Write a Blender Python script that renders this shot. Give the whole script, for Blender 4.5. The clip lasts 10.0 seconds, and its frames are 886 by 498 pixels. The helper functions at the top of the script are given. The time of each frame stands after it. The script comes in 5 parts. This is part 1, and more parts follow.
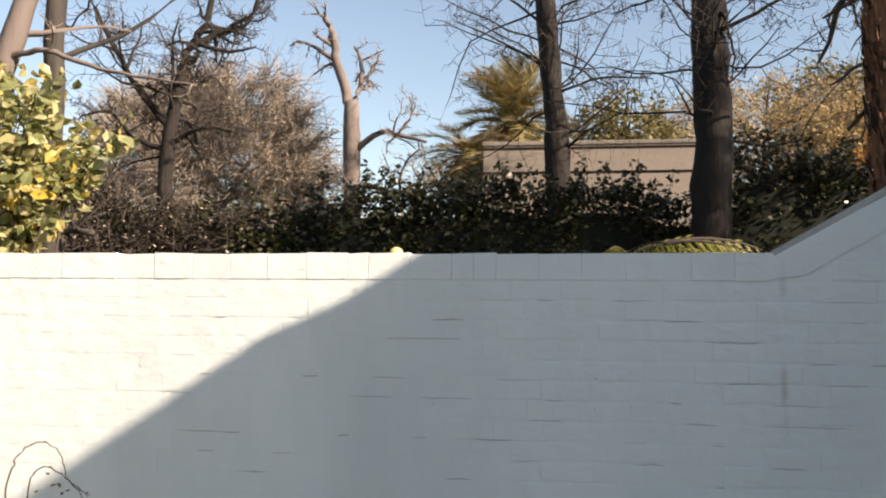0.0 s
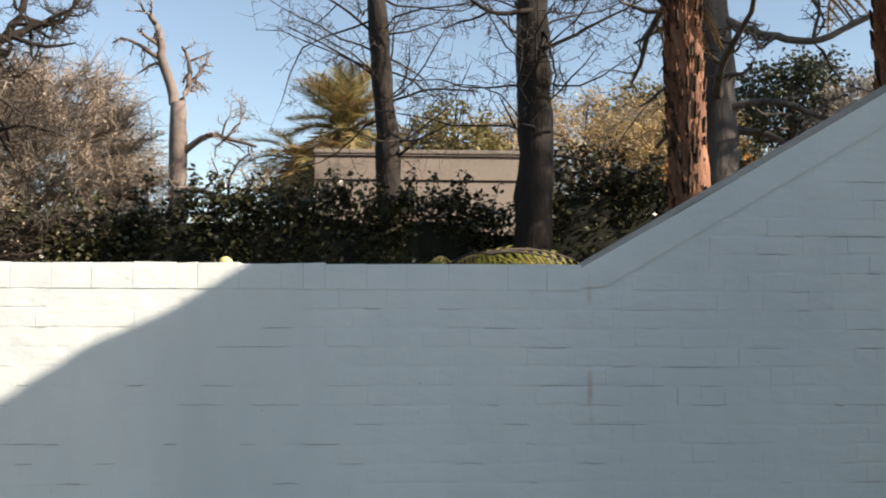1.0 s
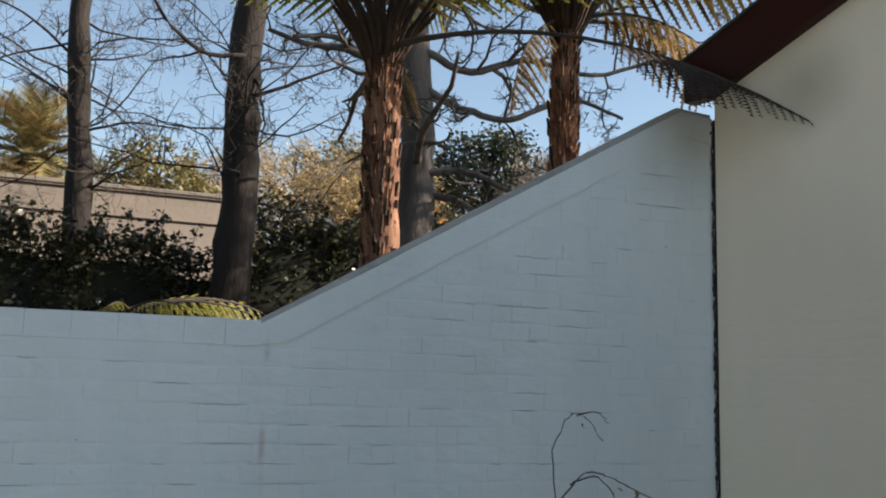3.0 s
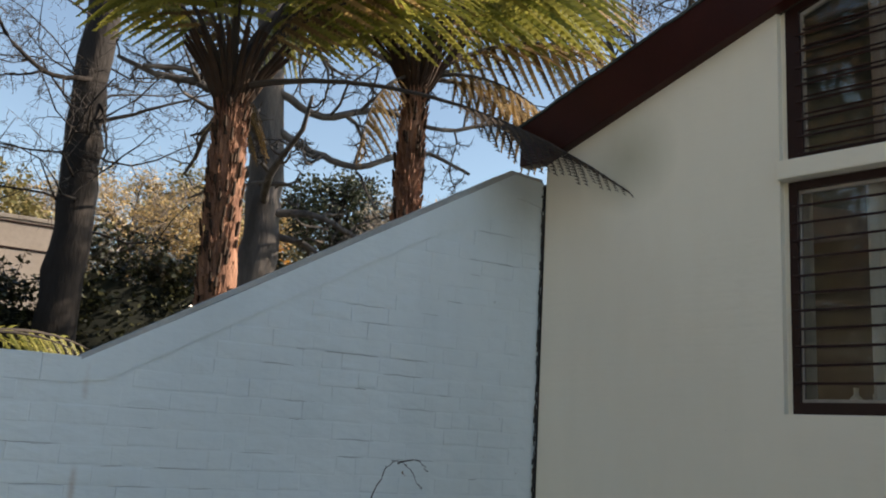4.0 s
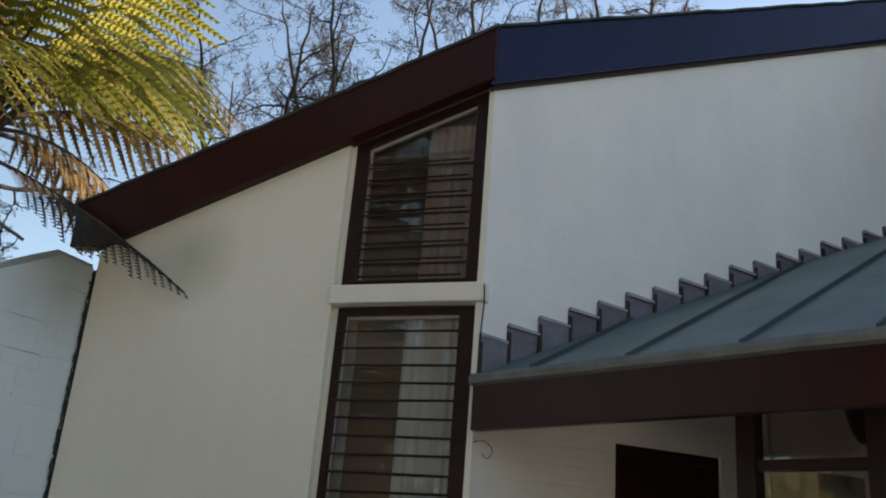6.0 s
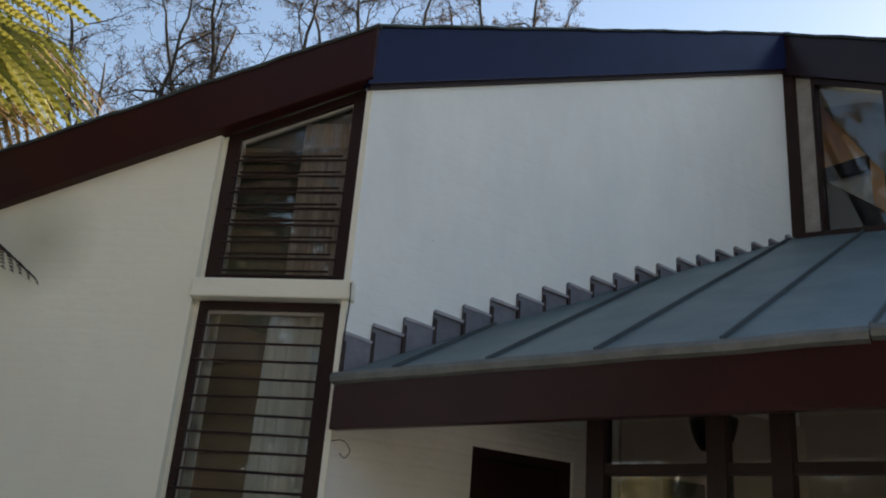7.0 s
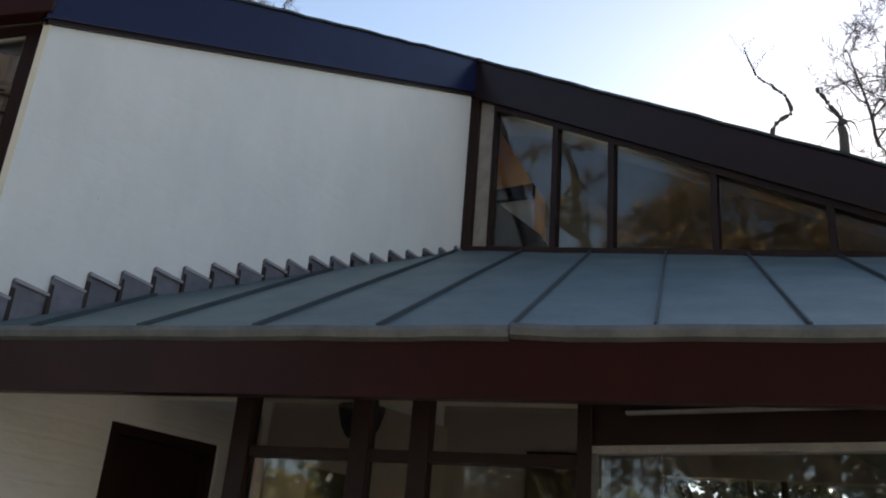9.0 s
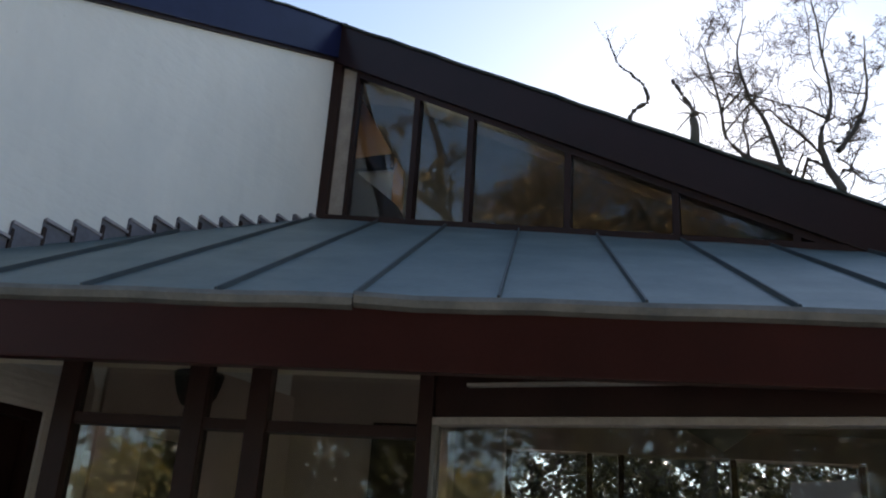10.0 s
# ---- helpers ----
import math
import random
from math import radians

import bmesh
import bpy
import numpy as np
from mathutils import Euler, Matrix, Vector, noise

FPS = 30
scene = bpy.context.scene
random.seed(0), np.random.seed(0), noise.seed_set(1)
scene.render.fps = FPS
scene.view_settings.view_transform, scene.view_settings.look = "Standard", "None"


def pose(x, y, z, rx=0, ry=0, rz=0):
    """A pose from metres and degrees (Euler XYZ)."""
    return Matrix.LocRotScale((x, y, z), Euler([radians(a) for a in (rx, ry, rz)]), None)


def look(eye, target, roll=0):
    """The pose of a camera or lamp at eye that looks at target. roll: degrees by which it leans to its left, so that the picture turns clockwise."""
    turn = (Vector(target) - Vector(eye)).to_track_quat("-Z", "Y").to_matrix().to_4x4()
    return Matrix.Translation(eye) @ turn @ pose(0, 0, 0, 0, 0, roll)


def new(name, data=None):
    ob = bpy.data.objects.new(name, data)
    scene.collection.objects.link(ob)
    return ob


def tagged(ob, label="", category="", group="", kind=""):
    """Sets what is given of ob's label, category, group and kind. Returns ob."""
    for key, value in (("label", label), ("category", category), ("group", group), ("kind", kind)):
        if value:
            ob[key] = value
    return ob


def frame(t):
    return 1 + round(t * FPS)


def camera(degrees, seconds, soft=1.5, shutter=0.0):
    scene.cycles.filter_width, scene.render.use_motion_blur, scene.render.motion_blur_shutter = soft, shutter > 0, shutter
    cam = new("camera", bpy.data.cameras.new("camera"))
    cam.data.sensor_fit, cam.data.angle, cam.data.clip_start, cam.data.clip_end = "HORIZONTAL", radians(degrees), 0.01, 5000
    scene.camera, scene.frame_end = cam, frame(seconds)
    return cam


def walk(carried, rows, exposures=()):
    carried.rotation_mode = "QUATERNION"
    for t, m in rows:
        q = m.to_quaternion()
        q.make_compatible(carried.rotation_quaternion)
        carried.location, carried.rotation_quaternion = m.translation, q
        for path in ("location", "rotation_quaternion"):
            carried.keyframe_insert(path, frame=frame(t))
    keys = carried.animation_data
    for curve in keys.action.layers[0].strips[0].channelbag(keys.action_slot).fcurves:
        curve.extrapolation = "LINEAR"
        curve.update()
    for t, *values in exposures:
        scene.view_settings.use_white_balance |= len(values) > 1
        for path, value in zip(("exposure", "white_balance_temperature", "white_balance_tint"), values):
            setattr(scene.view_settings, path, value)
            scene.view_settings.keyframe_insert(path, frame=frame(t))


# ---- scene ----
cam = camera(51.64, 10.0, soft=2.0)
walk(cam, [
    (0, look((-0.104, 0.146, 1.558), (-0.540, 3.103, 1.820), 0.70)),
    (0.5, look((-0.088, 0.015, 1.570), (-0.247, 2.999, 1.832), 0.34)),
    (1, look((-0.080, -0.024, 1.566), (0.034, 2.960, 1.851), 0.18)),
    (1.5, look((-0.052, 0.019, 1.580), (0.316, 2.980, 1.897), 0.13)),
    (2, look((-0.030, 0.020, 1.588), (0.563, 2.939, 1.939), 0.44)),
    (2.5, look((0.000, 0.003, 1.601), (0.821, 2.861, 1.999), 0.95)),
    (2.7, look((0.010, -0.013, 1.604), (0.922, 2.814, 2.024), 1.27)),
    (3.8, look((0.038, -0.149, 1.608), (1.413, 2.452, 2.197), 2.95)),
    (4, look((0.039, -0.169, 1.610), (1.508, 2.371, 2.235), 3.38)),
    (4.5, look((0.082, -0.159, 1.644), (1.836, 2.159, 2.390), 4.02)),
    (5, look((0.135, -0.119, 1.696), (2.143, 1.944, 2.540), 3.80)),
    (5.5, look((0.169, -0.136, 1.720), (2.378, 1.667, 2.654), 3.99)),
    (5.7, look((0.178, -0.143, 1.726), (2.456, 1.551, 2.697), 4.35)),
    (6.8, look((0.218, -0.174, 1.725), (2.729, 1.091, 2.771), 4.72)),
    (7, look((0.217, -0.180, 1.714), (2.761, 1.012, 2.766), 4.77)),
    (7.5, look((0.199, -0.195, 1.663), (2.825, 0.760, 2.756), 4.41)),
    (8, look((0.212, -0.170, 1.594), (2.898, 0.517, 2.740), 3.79)),
    (8.5, look((0.247, -0.195, 1.613), (2.984, 0.249, 2.760), 4.19)),
    (9, look((0.310, -0.226, 1.648), (3.079, -0.016, 2.782), 4.71)),
    (9.5, look((0.379, -0.263, 1.661), (3.163, -0.276, 2.779), 4.21)),
    (10, look((0.377, -0.288, 1.660), (3.165, -0.528, 2.742), 3.77)),
], exposures=[(0, 1.08, 8150, 15), (0.7, 1.07, 7850, 12), (2.5, 1.07, 7500, 10), (4.5, 1.15, 7600, 10), (6.0, 1.2, 7700, 10), (8.8, 1.22, 7700, 12), (10, 1.17, 7250, 12)])

# ---- light ----
SUN_AZ, SUN_EL = radians(113), radians(27.3)
world = bpy.data.worlds.new("sky")
scene.world = world
world.use_nodes = True
wt = world.node_tree
sky = wt.nodes.new("ShaderNodeTexSky")
sky.sky_type, sky.sun_disc = "NISHITA", False
sky.sun_elevation, sky.sun_rotation = SUN_EL, SUN_AZ
sky.air_density, sky.dust_density, sky.ozone_density = 1.0, 0.2, 1.5
wt.links.new(sky.outputs[0], wt.nodes["Background"].inputs[0])
wt.nodes["Background"].inputs[1].default_value = 0.108
sun = new("sun", bpy.data.lights.new("sun", "SUN"))
sun.data.energy, sun.data.angle, sun.data.color = 5.0, radians(0.5), (1.0, 0.92, 0.85)
to_sun = Vector((math.sin(SUN_AZ) * math.cos(SUN_EL), math.cos(SUN_AZ) * math.cos(SUN_EL), math.sin(SUN_EL)))
sun.matrix_world = look(to_sun * 60, (0, 0, 0))


# ---- materials ----
def nodes_of(name):
    m = bpy.data.materials.new(name)
    m.use_nodes = True
    return m, m.node_tree, m.node_tree.nodes["Principled BSDF"]


def noise_of(nt, scale, detail=4.0, rough=0.55, stretch=None):
    co = nt.nodes.new("ShaderNodeNewGeometry")
    out = co.outputs["Position"]
    if stretch:
        mp = nt.nodes.new("ShaderNodeMapping")
        mp.inputs["Scale"].default_value = stretch
        nt.links.new(out, mp.inputs[0])
        out = mp.outputs[0]
    n = nt.nodes.new("ShaderNodeTexNoise")
    n.inputs["Scale"].default_value, n.inputs["Detail"].default_value, n.inputs["Roughness"].default_value = scale, detail, rough
    nt.links.new(out, n.inputs["Vector"])
    return n.outputs["Fac"]


def ramp_of(nt, fac, stops):
    r = nt.nodes.new("ShaderNodeValToRGB")
    r.color_ramp.elements[0].position, r.color_ramp.elements[0].color = stops[0][0], (*stops[0][1], 1)
    r.color_ramp.elements[1].position, r.color_ramp.elements[1].color = stops[-1][0], (*stops[-1][1], 1)
    for p, c in stops[1:-1]:
        r.color_ramp.elements.new(p).color = (*c, 1)
    nt.links.new(fac, r.inputs[0])
    return r.outputs[0]


def mix_of(nt, fac, a, b, mode="MIX"):
    m = nt.nodes.new("ShaderNodeMix")
    m.data_type, m.blend_type = "RGBA", mode
    for sock, v in ((m.inputs[0], fac), (m.inputs[6], a), (m.inputs[7], b)):
        if hasattr(v, "is_output"):
            nt.links.new(v, sock)
        else:
            sock.default_value = v if isinstance(v, float) else (*v, 1)
    return m.outputs[2]


def bump_of(nt, bsdf, fac, strength, distance):
    b = nt.nodes.new("ShaderNodeBump")
    b.inputs["Strength"].default_value, b.inputs["Distance"].default_value = strength, distance
    nt.links.new(fac, b.inputs["Height"])
    old = bsdf.inputs["Normal"]
    if old.is_linked:
        nt.links.new(old.links[0].from_socket, b.inputs["Normal"])
    nt.links.new(b.outputs[0], old)


def surface(name, dark, light, rough=0.7, big=1.2, fine=40.0, bump=0.3, depth=0.004, metal=0.0, stretch=None, per_object=0.0, coat=0.0, spec=0.5):
    """A worn surface: colour varies between dark and light at two scales, with fine relief."""
    m, nt, b = nodes_of(name)
    f1, f2 = noise_of(nt, big, 5.0, 0.6, stretch), noise_of(nt, fine, 4.0, 0.6, stretch)
    c1 = ramp_of(nt, f1, [(0.3, dark), (0.7, light)])
    c2 = ramp_of(nt, f2, [(0.25, (0.82, 0.82, 0.82)), (0.75, (1.0, 1.0, 1.0))])
    col = mix_of(nt, 1.0, c1, c2, "MULTIPLY")
    if per_object:
        info = nt.nodes.new("ShaderNodeObjectInfo")
        lo = 1.0 - per_object
        col = mix_of(nt, 1.0, col, ramp_of(nt, info.outputs["Random"], [(0.0, (lo, lo, lo)), (1.0, (1, 1, 1))]), "MULTIPLY")
    nt.links.new(col, b.inputs["Base Color"])
    b.inputs["Roughness"].default_value, b.inputs["Metallic"].default_value = rough, metal
    b.inputs["Specular IOR Level"].default_value = spec
    b.inputs["Coat Weight"].default_value, b.inputs["Coat Roughness"].default_value = coat, 0.12
    bump_of(nt, b, f2, bump, depth)
    return m


def wall_paint(name, light, dirt, coarse=0.25, courses=0.0, spots=(), seam=None):
    """Thick limewash over brickwork: brush relief, drips, grey stains and soft darker spots."""
    m, nt, b = nodes_of(name)
    stain = noise_of(nt, 1.1, 6.0, 0.65, (1.0, 1.0, 0.45))
    drip = noise_of(nt, 7.0, 3.0, 0.5, (1.0, 1.0, 0.12))
    brush = noise_of(nt, 26.0, 5.0, 0.65, (0.5, 0.5, 1.3))
    col = ramp_of(nt, stain, [(0.32, dirt), (0.62, light)])
    col = mix_of(nt, 1.0, col, ramp_of(nt, drip, [(0.28, (0.985, 0.985, 0.98)), (0.55, (1, 1, 1))]), "MULTIPLY")
    speck = noise_of(nt, 24.0, 2.0, 0.5)
    col = mix_of(nt, 1.0, col, ramp_of(nt, speck, [(0.17, (0.5, 0.48, 0.45)), (0.22, (1, 1, 1))]), "MULTIPLY")
    if seam is not None:
        geo, sep = nt.nodes.new("ShaderNodeNewGeometry"), nt.nodes.new("ShaderNodeSeparateXYZ")
        nt.links.new(geo.outputs["Position"], sep.inputs[0])
        sub, size_of = nt.nodes.new("ShaderNodeMath"), nt.nodes.new("ShaderNodeMath")
        sub.operation, size_of.operation = "SUBTRACT", "ABSOLUTE"
        sub.inputs[1].default_value = seam
        nt.links.new(sep.outputs[0], sub.inputs[0]), nt.links.new(sub.outputs[0], size_of.inputs[0])
        mask = ramp_of(nt, size_of.outputs[0], [(0.004, (1, 1, 1)), (0.022, (0, 0, 0))])
        blot = ramp_of(nt, noise_of(nt, 6.0, 3.0, 0.6), [(0.5, (0, 0, 0)), (0.7, (1, 1, 1))])
        col = mix_of(nt, mix_of(nt, 1.0, mask, blot, "MULTIPLY"), col, (0.52, 0.5, 0.47))
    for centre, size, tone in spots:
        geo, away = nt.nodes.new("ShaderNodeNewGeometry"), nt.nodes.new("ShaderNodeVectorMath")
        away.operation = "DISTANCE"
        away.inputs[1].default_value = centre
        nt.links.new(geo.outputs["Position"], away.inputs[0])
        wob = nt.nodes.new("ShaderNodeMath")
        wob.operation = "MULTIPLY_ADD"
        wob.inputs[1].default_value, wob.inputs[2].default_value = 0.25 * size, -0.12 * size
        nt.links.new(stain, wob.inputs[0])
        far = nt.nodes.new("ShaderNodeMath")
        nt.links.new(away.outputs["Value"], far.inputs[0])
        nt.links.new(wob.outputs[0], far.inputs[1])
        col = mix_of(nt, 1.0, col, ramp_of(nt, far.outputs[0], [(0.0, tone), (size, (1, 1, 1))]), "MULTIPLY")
    nt.links.new(col, b.inputs["Base Color"])
    b.inputs["Roughness"].default_value = 0.75
    if courses:
        geo, wave = nt.nodes.new("ShaderNodeNewGeometry"), nt.nodes.new("ShaderNodeTexWave")
        wave.bands_direction = "Z"
        wave.inputs["Scale"].default_value, wave.inputs["Distortion"].default_value = 3.43, 1.2
        wave.inputs["Detail"].default_value, wave.inputs["Detail Scale"].default_value = 3.0, 0.8
        nt.links.new(geo.outputs["Position"], wave.inputs["Vector"])
        bump_of(nt, b, ramp_of(nt, wave.outputs["Fac"], [(0.0, (0, 0, 0)), (0.2, (1, 1, 1))]), courses, 0.004)
    bump_of(nt, b, brush, coarse, 0.006)
    bump_of(nt, b, noise_of(nt, 5.0, 3.0, 0.5), coarse, 0.02)
    bump_of(nt, b, noise_of(nt, 13.0, 2.0, 0.5, (0.8, 0.8, 1.6)), coarse * 0.8, 0.012)
    return m


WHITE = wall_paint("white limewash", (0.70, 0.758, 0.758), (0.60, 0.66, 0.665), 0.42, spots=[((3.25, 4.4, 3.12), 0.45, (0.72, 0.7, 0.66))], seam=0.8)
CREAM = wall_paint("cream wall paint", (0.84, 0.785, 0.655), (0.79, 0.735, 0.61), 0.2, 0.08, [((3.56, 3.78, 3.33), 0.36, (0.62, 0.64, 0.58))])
PANEL = wall_paint("white wall paint", (0.835, 0.845, 0.83), (0.71, 0.735, 0.735), 0.26, 0.06)
# same wall as PANEL; warm bounced light is put into this tone
PORCH_WARM = wall_paint("off-white with warm bounce", (0.78, 0.75, 0.7), (0.67, 0.645, 0.6), 0.6, 0.5)
CEMENT = surface("grey cement", (0.32, 0.32, 0.295), (0.47, 0.465, 0.43), 0.9, 3, 60, 0.5)
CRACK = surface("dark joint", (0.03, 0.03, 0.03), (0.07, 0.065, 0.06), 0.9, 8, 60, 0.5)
BROWN = surface("red-brown gloss paint", (0.033, 0.0082, 0.0065), (0.05, 0.012, 0.0095), 0.3, 2.5, 70, 0.06, 0.002, spec=0.18)
# brown paint with the sky's reflection mixed in, hence the plum cast
BROWN_SKY = surface("dark brown gloss with sky tint", (0.017, 0.008, 0.009), (0.026, 0.0115, 0.013), 0.3, 2.5, 70, 0.06, 0.002, spec=0.28)
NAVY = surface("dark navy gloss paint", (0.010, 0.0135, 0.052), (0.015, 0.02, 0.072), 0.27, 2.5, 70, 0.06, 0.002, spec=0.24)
# the shaded sides of the folded seams are put into this darker colour
SEAM_SHADED = surface("shade-darkened folded seam", (0.05, 0.065, 0.068), (0.085, 0.1, 0.105), 0.55, 4, 40, 0.2, metal=0.3)
FRAME = surface("dark brown paint", (0.019, 0.0075, 0.006), (0.032, 0.012, 0.0095), 0.45, 4, 80, 0.2, 0.002, spec=0.25)
ZINC = surface("weathered zinc sheet", (0.105, 0.155, 0.16), (0.2, 0.25, 0.25), 0.5, 2.2, 30, 0.25, 0.003, metal=0.35)
LEAD = surface("lead flashing", (0.115, 0.115, 0.14), (0.2, 0.195, 0.235), 0.55, 6, 40, 0.35, 0.003, metal=0.3, per_object=0.2)
LEAD_WORN = surface("worn lead edge", (0.27, 0.26, 0.29), (0.42, 0.4, 0.43), 0.6, 9, 60, 0.4, 0.003, metal=0.2)
EDGE = surface("roof edge felt", (0.03, 0.04, 0.038), (0.06, 0.072, 0.066), 0.8, 5, 60, 0.5)
BEAD = surface("pale worn bead", (0.3, 0.27, 0.24), (0.42, 0.38, 0.34), 0.7, 8, 60)
GUTTER = surface("worn gutter lip", (0.14, 0.145, 0.135), (0.24, 0.235, 0.215), 0.6, 7, 50, 0.3, metal=0.2)
# dim tones put the rooms' shade into the plaster colour
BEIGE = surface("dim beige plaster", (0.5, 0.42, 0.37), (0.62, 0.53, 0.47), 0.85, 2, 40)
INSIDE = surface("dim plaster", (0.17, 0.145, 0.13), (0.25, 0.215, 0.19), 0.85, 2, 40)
TAN = surface("tan boarding", (0.7, 0.33, 0.14), (0.78, 0.42, 0.2), 0.6, 2, 40)
GROUND = surface("garden soil and grass", (0.05, 0.05, 0.025), (0.12, 0.1, 0.06), 0.95, 0.6, 8, 0.6, 0.05)
BOUNCE_PAVE = surface("pale bounce paving", (0.48, 0.41, 0.32), (0.6, 0.53, 0.44), 0.85, 2, 30, 0.4)


def glass_of(name, tint, rough=0.02):
    """Window glass: dark see-through with a mirror sheen."""
    m, nt, b = nodes_of(name)
    b.inputs["Base Color"].default_value = (*tint, 1)
    b.inputs["Transmission Weight"].default_value = 1.0
    b.inputs["Roughness"].default_value, b.inputs["IOR"].default_value = rough, 1.52
    bump_of(nt, b, noise_of(nt, 3.0, 2.0, 0.5), 0.02, 0.003)
    return m


GLASS = glass_of("window glass", (0.85, 0.88, 0.88))


# ---- building helpers ----
def part(name, data, material, parent=None, label=""):
    """One mesh object from a bmesh or from (verts, faces)."""
    me = bpy.data.meshes.new(name)
    if isinstance(data, tuple):
        me.from_pydata([tuple(v) for v in data[0]], [], data[1])
        me.update()
    else:
        data.to_mesh(me)
        data.free()
    me.materials.append(material)
    ob = new(name, me)
    if parent is not None:
        ob.parent = parent
    if material.name == "window glass":
        ob.visible_shadow = False
    return tagged(ob, label)


def thing(name, label, category, at=(0, 0, 0), group="", kind=""):
    ob = new(name)
    ob.location = at
    ob.empty_display_size = 0.1
    return tagged(ob, label, category, group, kind)


def settle(root, obs=None):
    """Keeps the parts where they were built when the root is not at the origin."""
    inv = Matrix.Translation(-root.location)
    for o in root.children:
        o.matrix_parent_inverse = inv
    return root


class Soup:
    """Vertices and faces gathered for one mesh."""

    def __init__(self):
        self.v, self.f = [], []

    def data(self):
        return (self.v, self.f)

    def tube(self, pts, radii, sides):
        base, n = len(self.v), len(pts)
        for i, (p, r) in enumerate(zip(pts, radii)):
            d = (pts[min(i + 1, n - 1)] - pts[max(i - 1, 0)]).normalized()
            a = d.orthogonal().normalized() if abs(d.z) < 0.9 else Vector((1, 0, 0)).cross(d).normalized()
            b = d.cross(a)
            for k in range(sides):
                w = 2 * math.pi * k / sides
                self.v.append(p + (a * math.cos(w) + b * math.sin(w)) * r)
        for i in range(n - 1):
            for k in range(sides):
                k2 = (k + 1) % sides
                self.f.append((base + i * sides + k, base + i * sides + k2, base + (i + 1) * sides + k2, base + (i + 1) * sides + k))
        self.f.append(tuple(base + (n - 1) * sides + k for k in range(sides)))


class Face:
    """An upright plane seen from the court: u runs to the right along it, out comes towards the court."""

    def __init__(self, az, d):
        a = radians(az)
        self.n, self.u, self.d = Vector((math.sin(a), math.cos(a), 0)), Vector((math.cos(a), -math.sin(a), 0)), d

    def at(self, u, z, out=0.0):
        return self.n * (self.d - out) + self.u * u + Vector((0, 0, z))


def prism(face, poly, back, front, bm=None, bevel=0.0):
    """A slab with the outline poly [(u, z)], from back to front (distances out of the plane)."""
    bm = bm or bmesh.new()
    a = [bm.verts.new(face.at(u, z, back)) for u, z in poly]
    b = [bm.verts.new(face.at(u, z, front)) for u, z in poly]
    faces = [bm.faces.new(a), bm.faces.new(b)]
    n = len(poly)
    for i in range(n):
        faces.append(bm.faces.new((a[i], a[(i + 1) % n], b[(i + 1) % n], b[i])))
    bmesh.ops.recalc_face_normals(bm, faces=faces)
    if bevel:
        bmesh.ops.bevel(bm, geom=list({e for f in faces for e in f.edges}), offset=bevel, segments=2, affect="EDGES", profile=0.6)
    return bm


def bar(face, u0, u1, z0, z1, back, front, bm=None, bevel=0.004):
    return prism(face, [(u0, z0), (u1, z0), (u1, z1), (u0, z1)], back, front, bm, bevel)


def lerp(a, b, t):
    return a + (b - a) * t


G, C, P = Face(0, 4.4), Face(76.2, 4.355), Face(36.3, 4.036)
K, E = Face(116.5, 5.9036), Face(101.3, 3.46)

# ---- ground ----
ground = part("ground", ([(-900, -900, 0), (900, -900, 0), (900, 900, 0), (-900, 900, 0)], [(0, 1, 2, 3)]), GROUND)
tagged(ground, "garden ground with soil and dry grass", "ground", kind="structure")
# out of view; added pale to bounce warm sunlight onto the shaded walls
court = part("pavement", bar(G, -24, 3.3, 0.004, 0.03, 0.0, 20.0, bevel=0), BOUNCE_PAVE)
tagged(court, "unseen pale court paving added to bounce sunlight onto the walls", "pavement", kind="structure")

# ---- garden wall ----
KX, KZ, TX, TZ = 0.765, 1.913, 3.17, 3.31   # foot and head of the ramp
WALL_L, WALL_R = -9.0, 3.405


def wall_top(x):
    return KZ if x <= KX else min(TZ, KZ + (TZ - KZ) * (x - KX) / (TX - KX))


garden_wall = thing("garden_wall", "white limewashed brick garden wall with a ramped end", "wall", kind="structure")
part("crack", prism(G, [(3.385, 0), (3.55, 0), (3.55, TZ + 0.03), (3.385, TZ - 0.07)], -0.19, -0.03), CRACK, garden_wall, "dark open joint")
core = [(WALL_L, 0), (WALL_R, 0), (WALL_R, TZ - 0.055), (TX, TZ - 0.05), (KX, KZ - 0.012), (WALL_L, KZ - 0.012)]
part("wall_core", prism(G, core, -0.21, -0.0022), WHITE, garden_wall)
# smooth plaster band under the ramp and its grey cement capping
band = [(KX - 0.02, KZ - 0.11), (KX, KZ - 0.02), (TX, TZ - 0.02), (WALL_R - 0.012, TZ - 0.035), (WALL_R - 0.012, TZ - 0.2), (TX + 0.03, TZ - 0.17), (KX + 0.12, KZ - 0.1)]
part("plaster_band", prism(G, band, -0.02, 0.007), WHITE, garden_wall)
cap = [(KX - 0.005, KZ - 0.02), (TX, TZ - 0.02), (WALL_R - 0.012, TZ - 0.035), (WALL_R - 0.012, TZ - 0.008), (TX - 0.02, TZ + 0.006), (KX - 0.01, KZ + 0.004)]
part("ramp_capping", prism(G, cap, -0.235, -0.006, bevel=0.004), CEMENT, garden_wall, "grey cement capping")

# ---- the house ----
house = thing("house", "white and cream house with red-brown fascias and louvred windows", "house")
# wall with the louvred windows
CU0, CU1 = -3.445, -1.072          # its ends along the plane
WU0, WU1 = -1.868, -1.102          # the windows
LO0, LO1, UP0 = 1.85, 3.024, 3.135  # lower window, upper sill


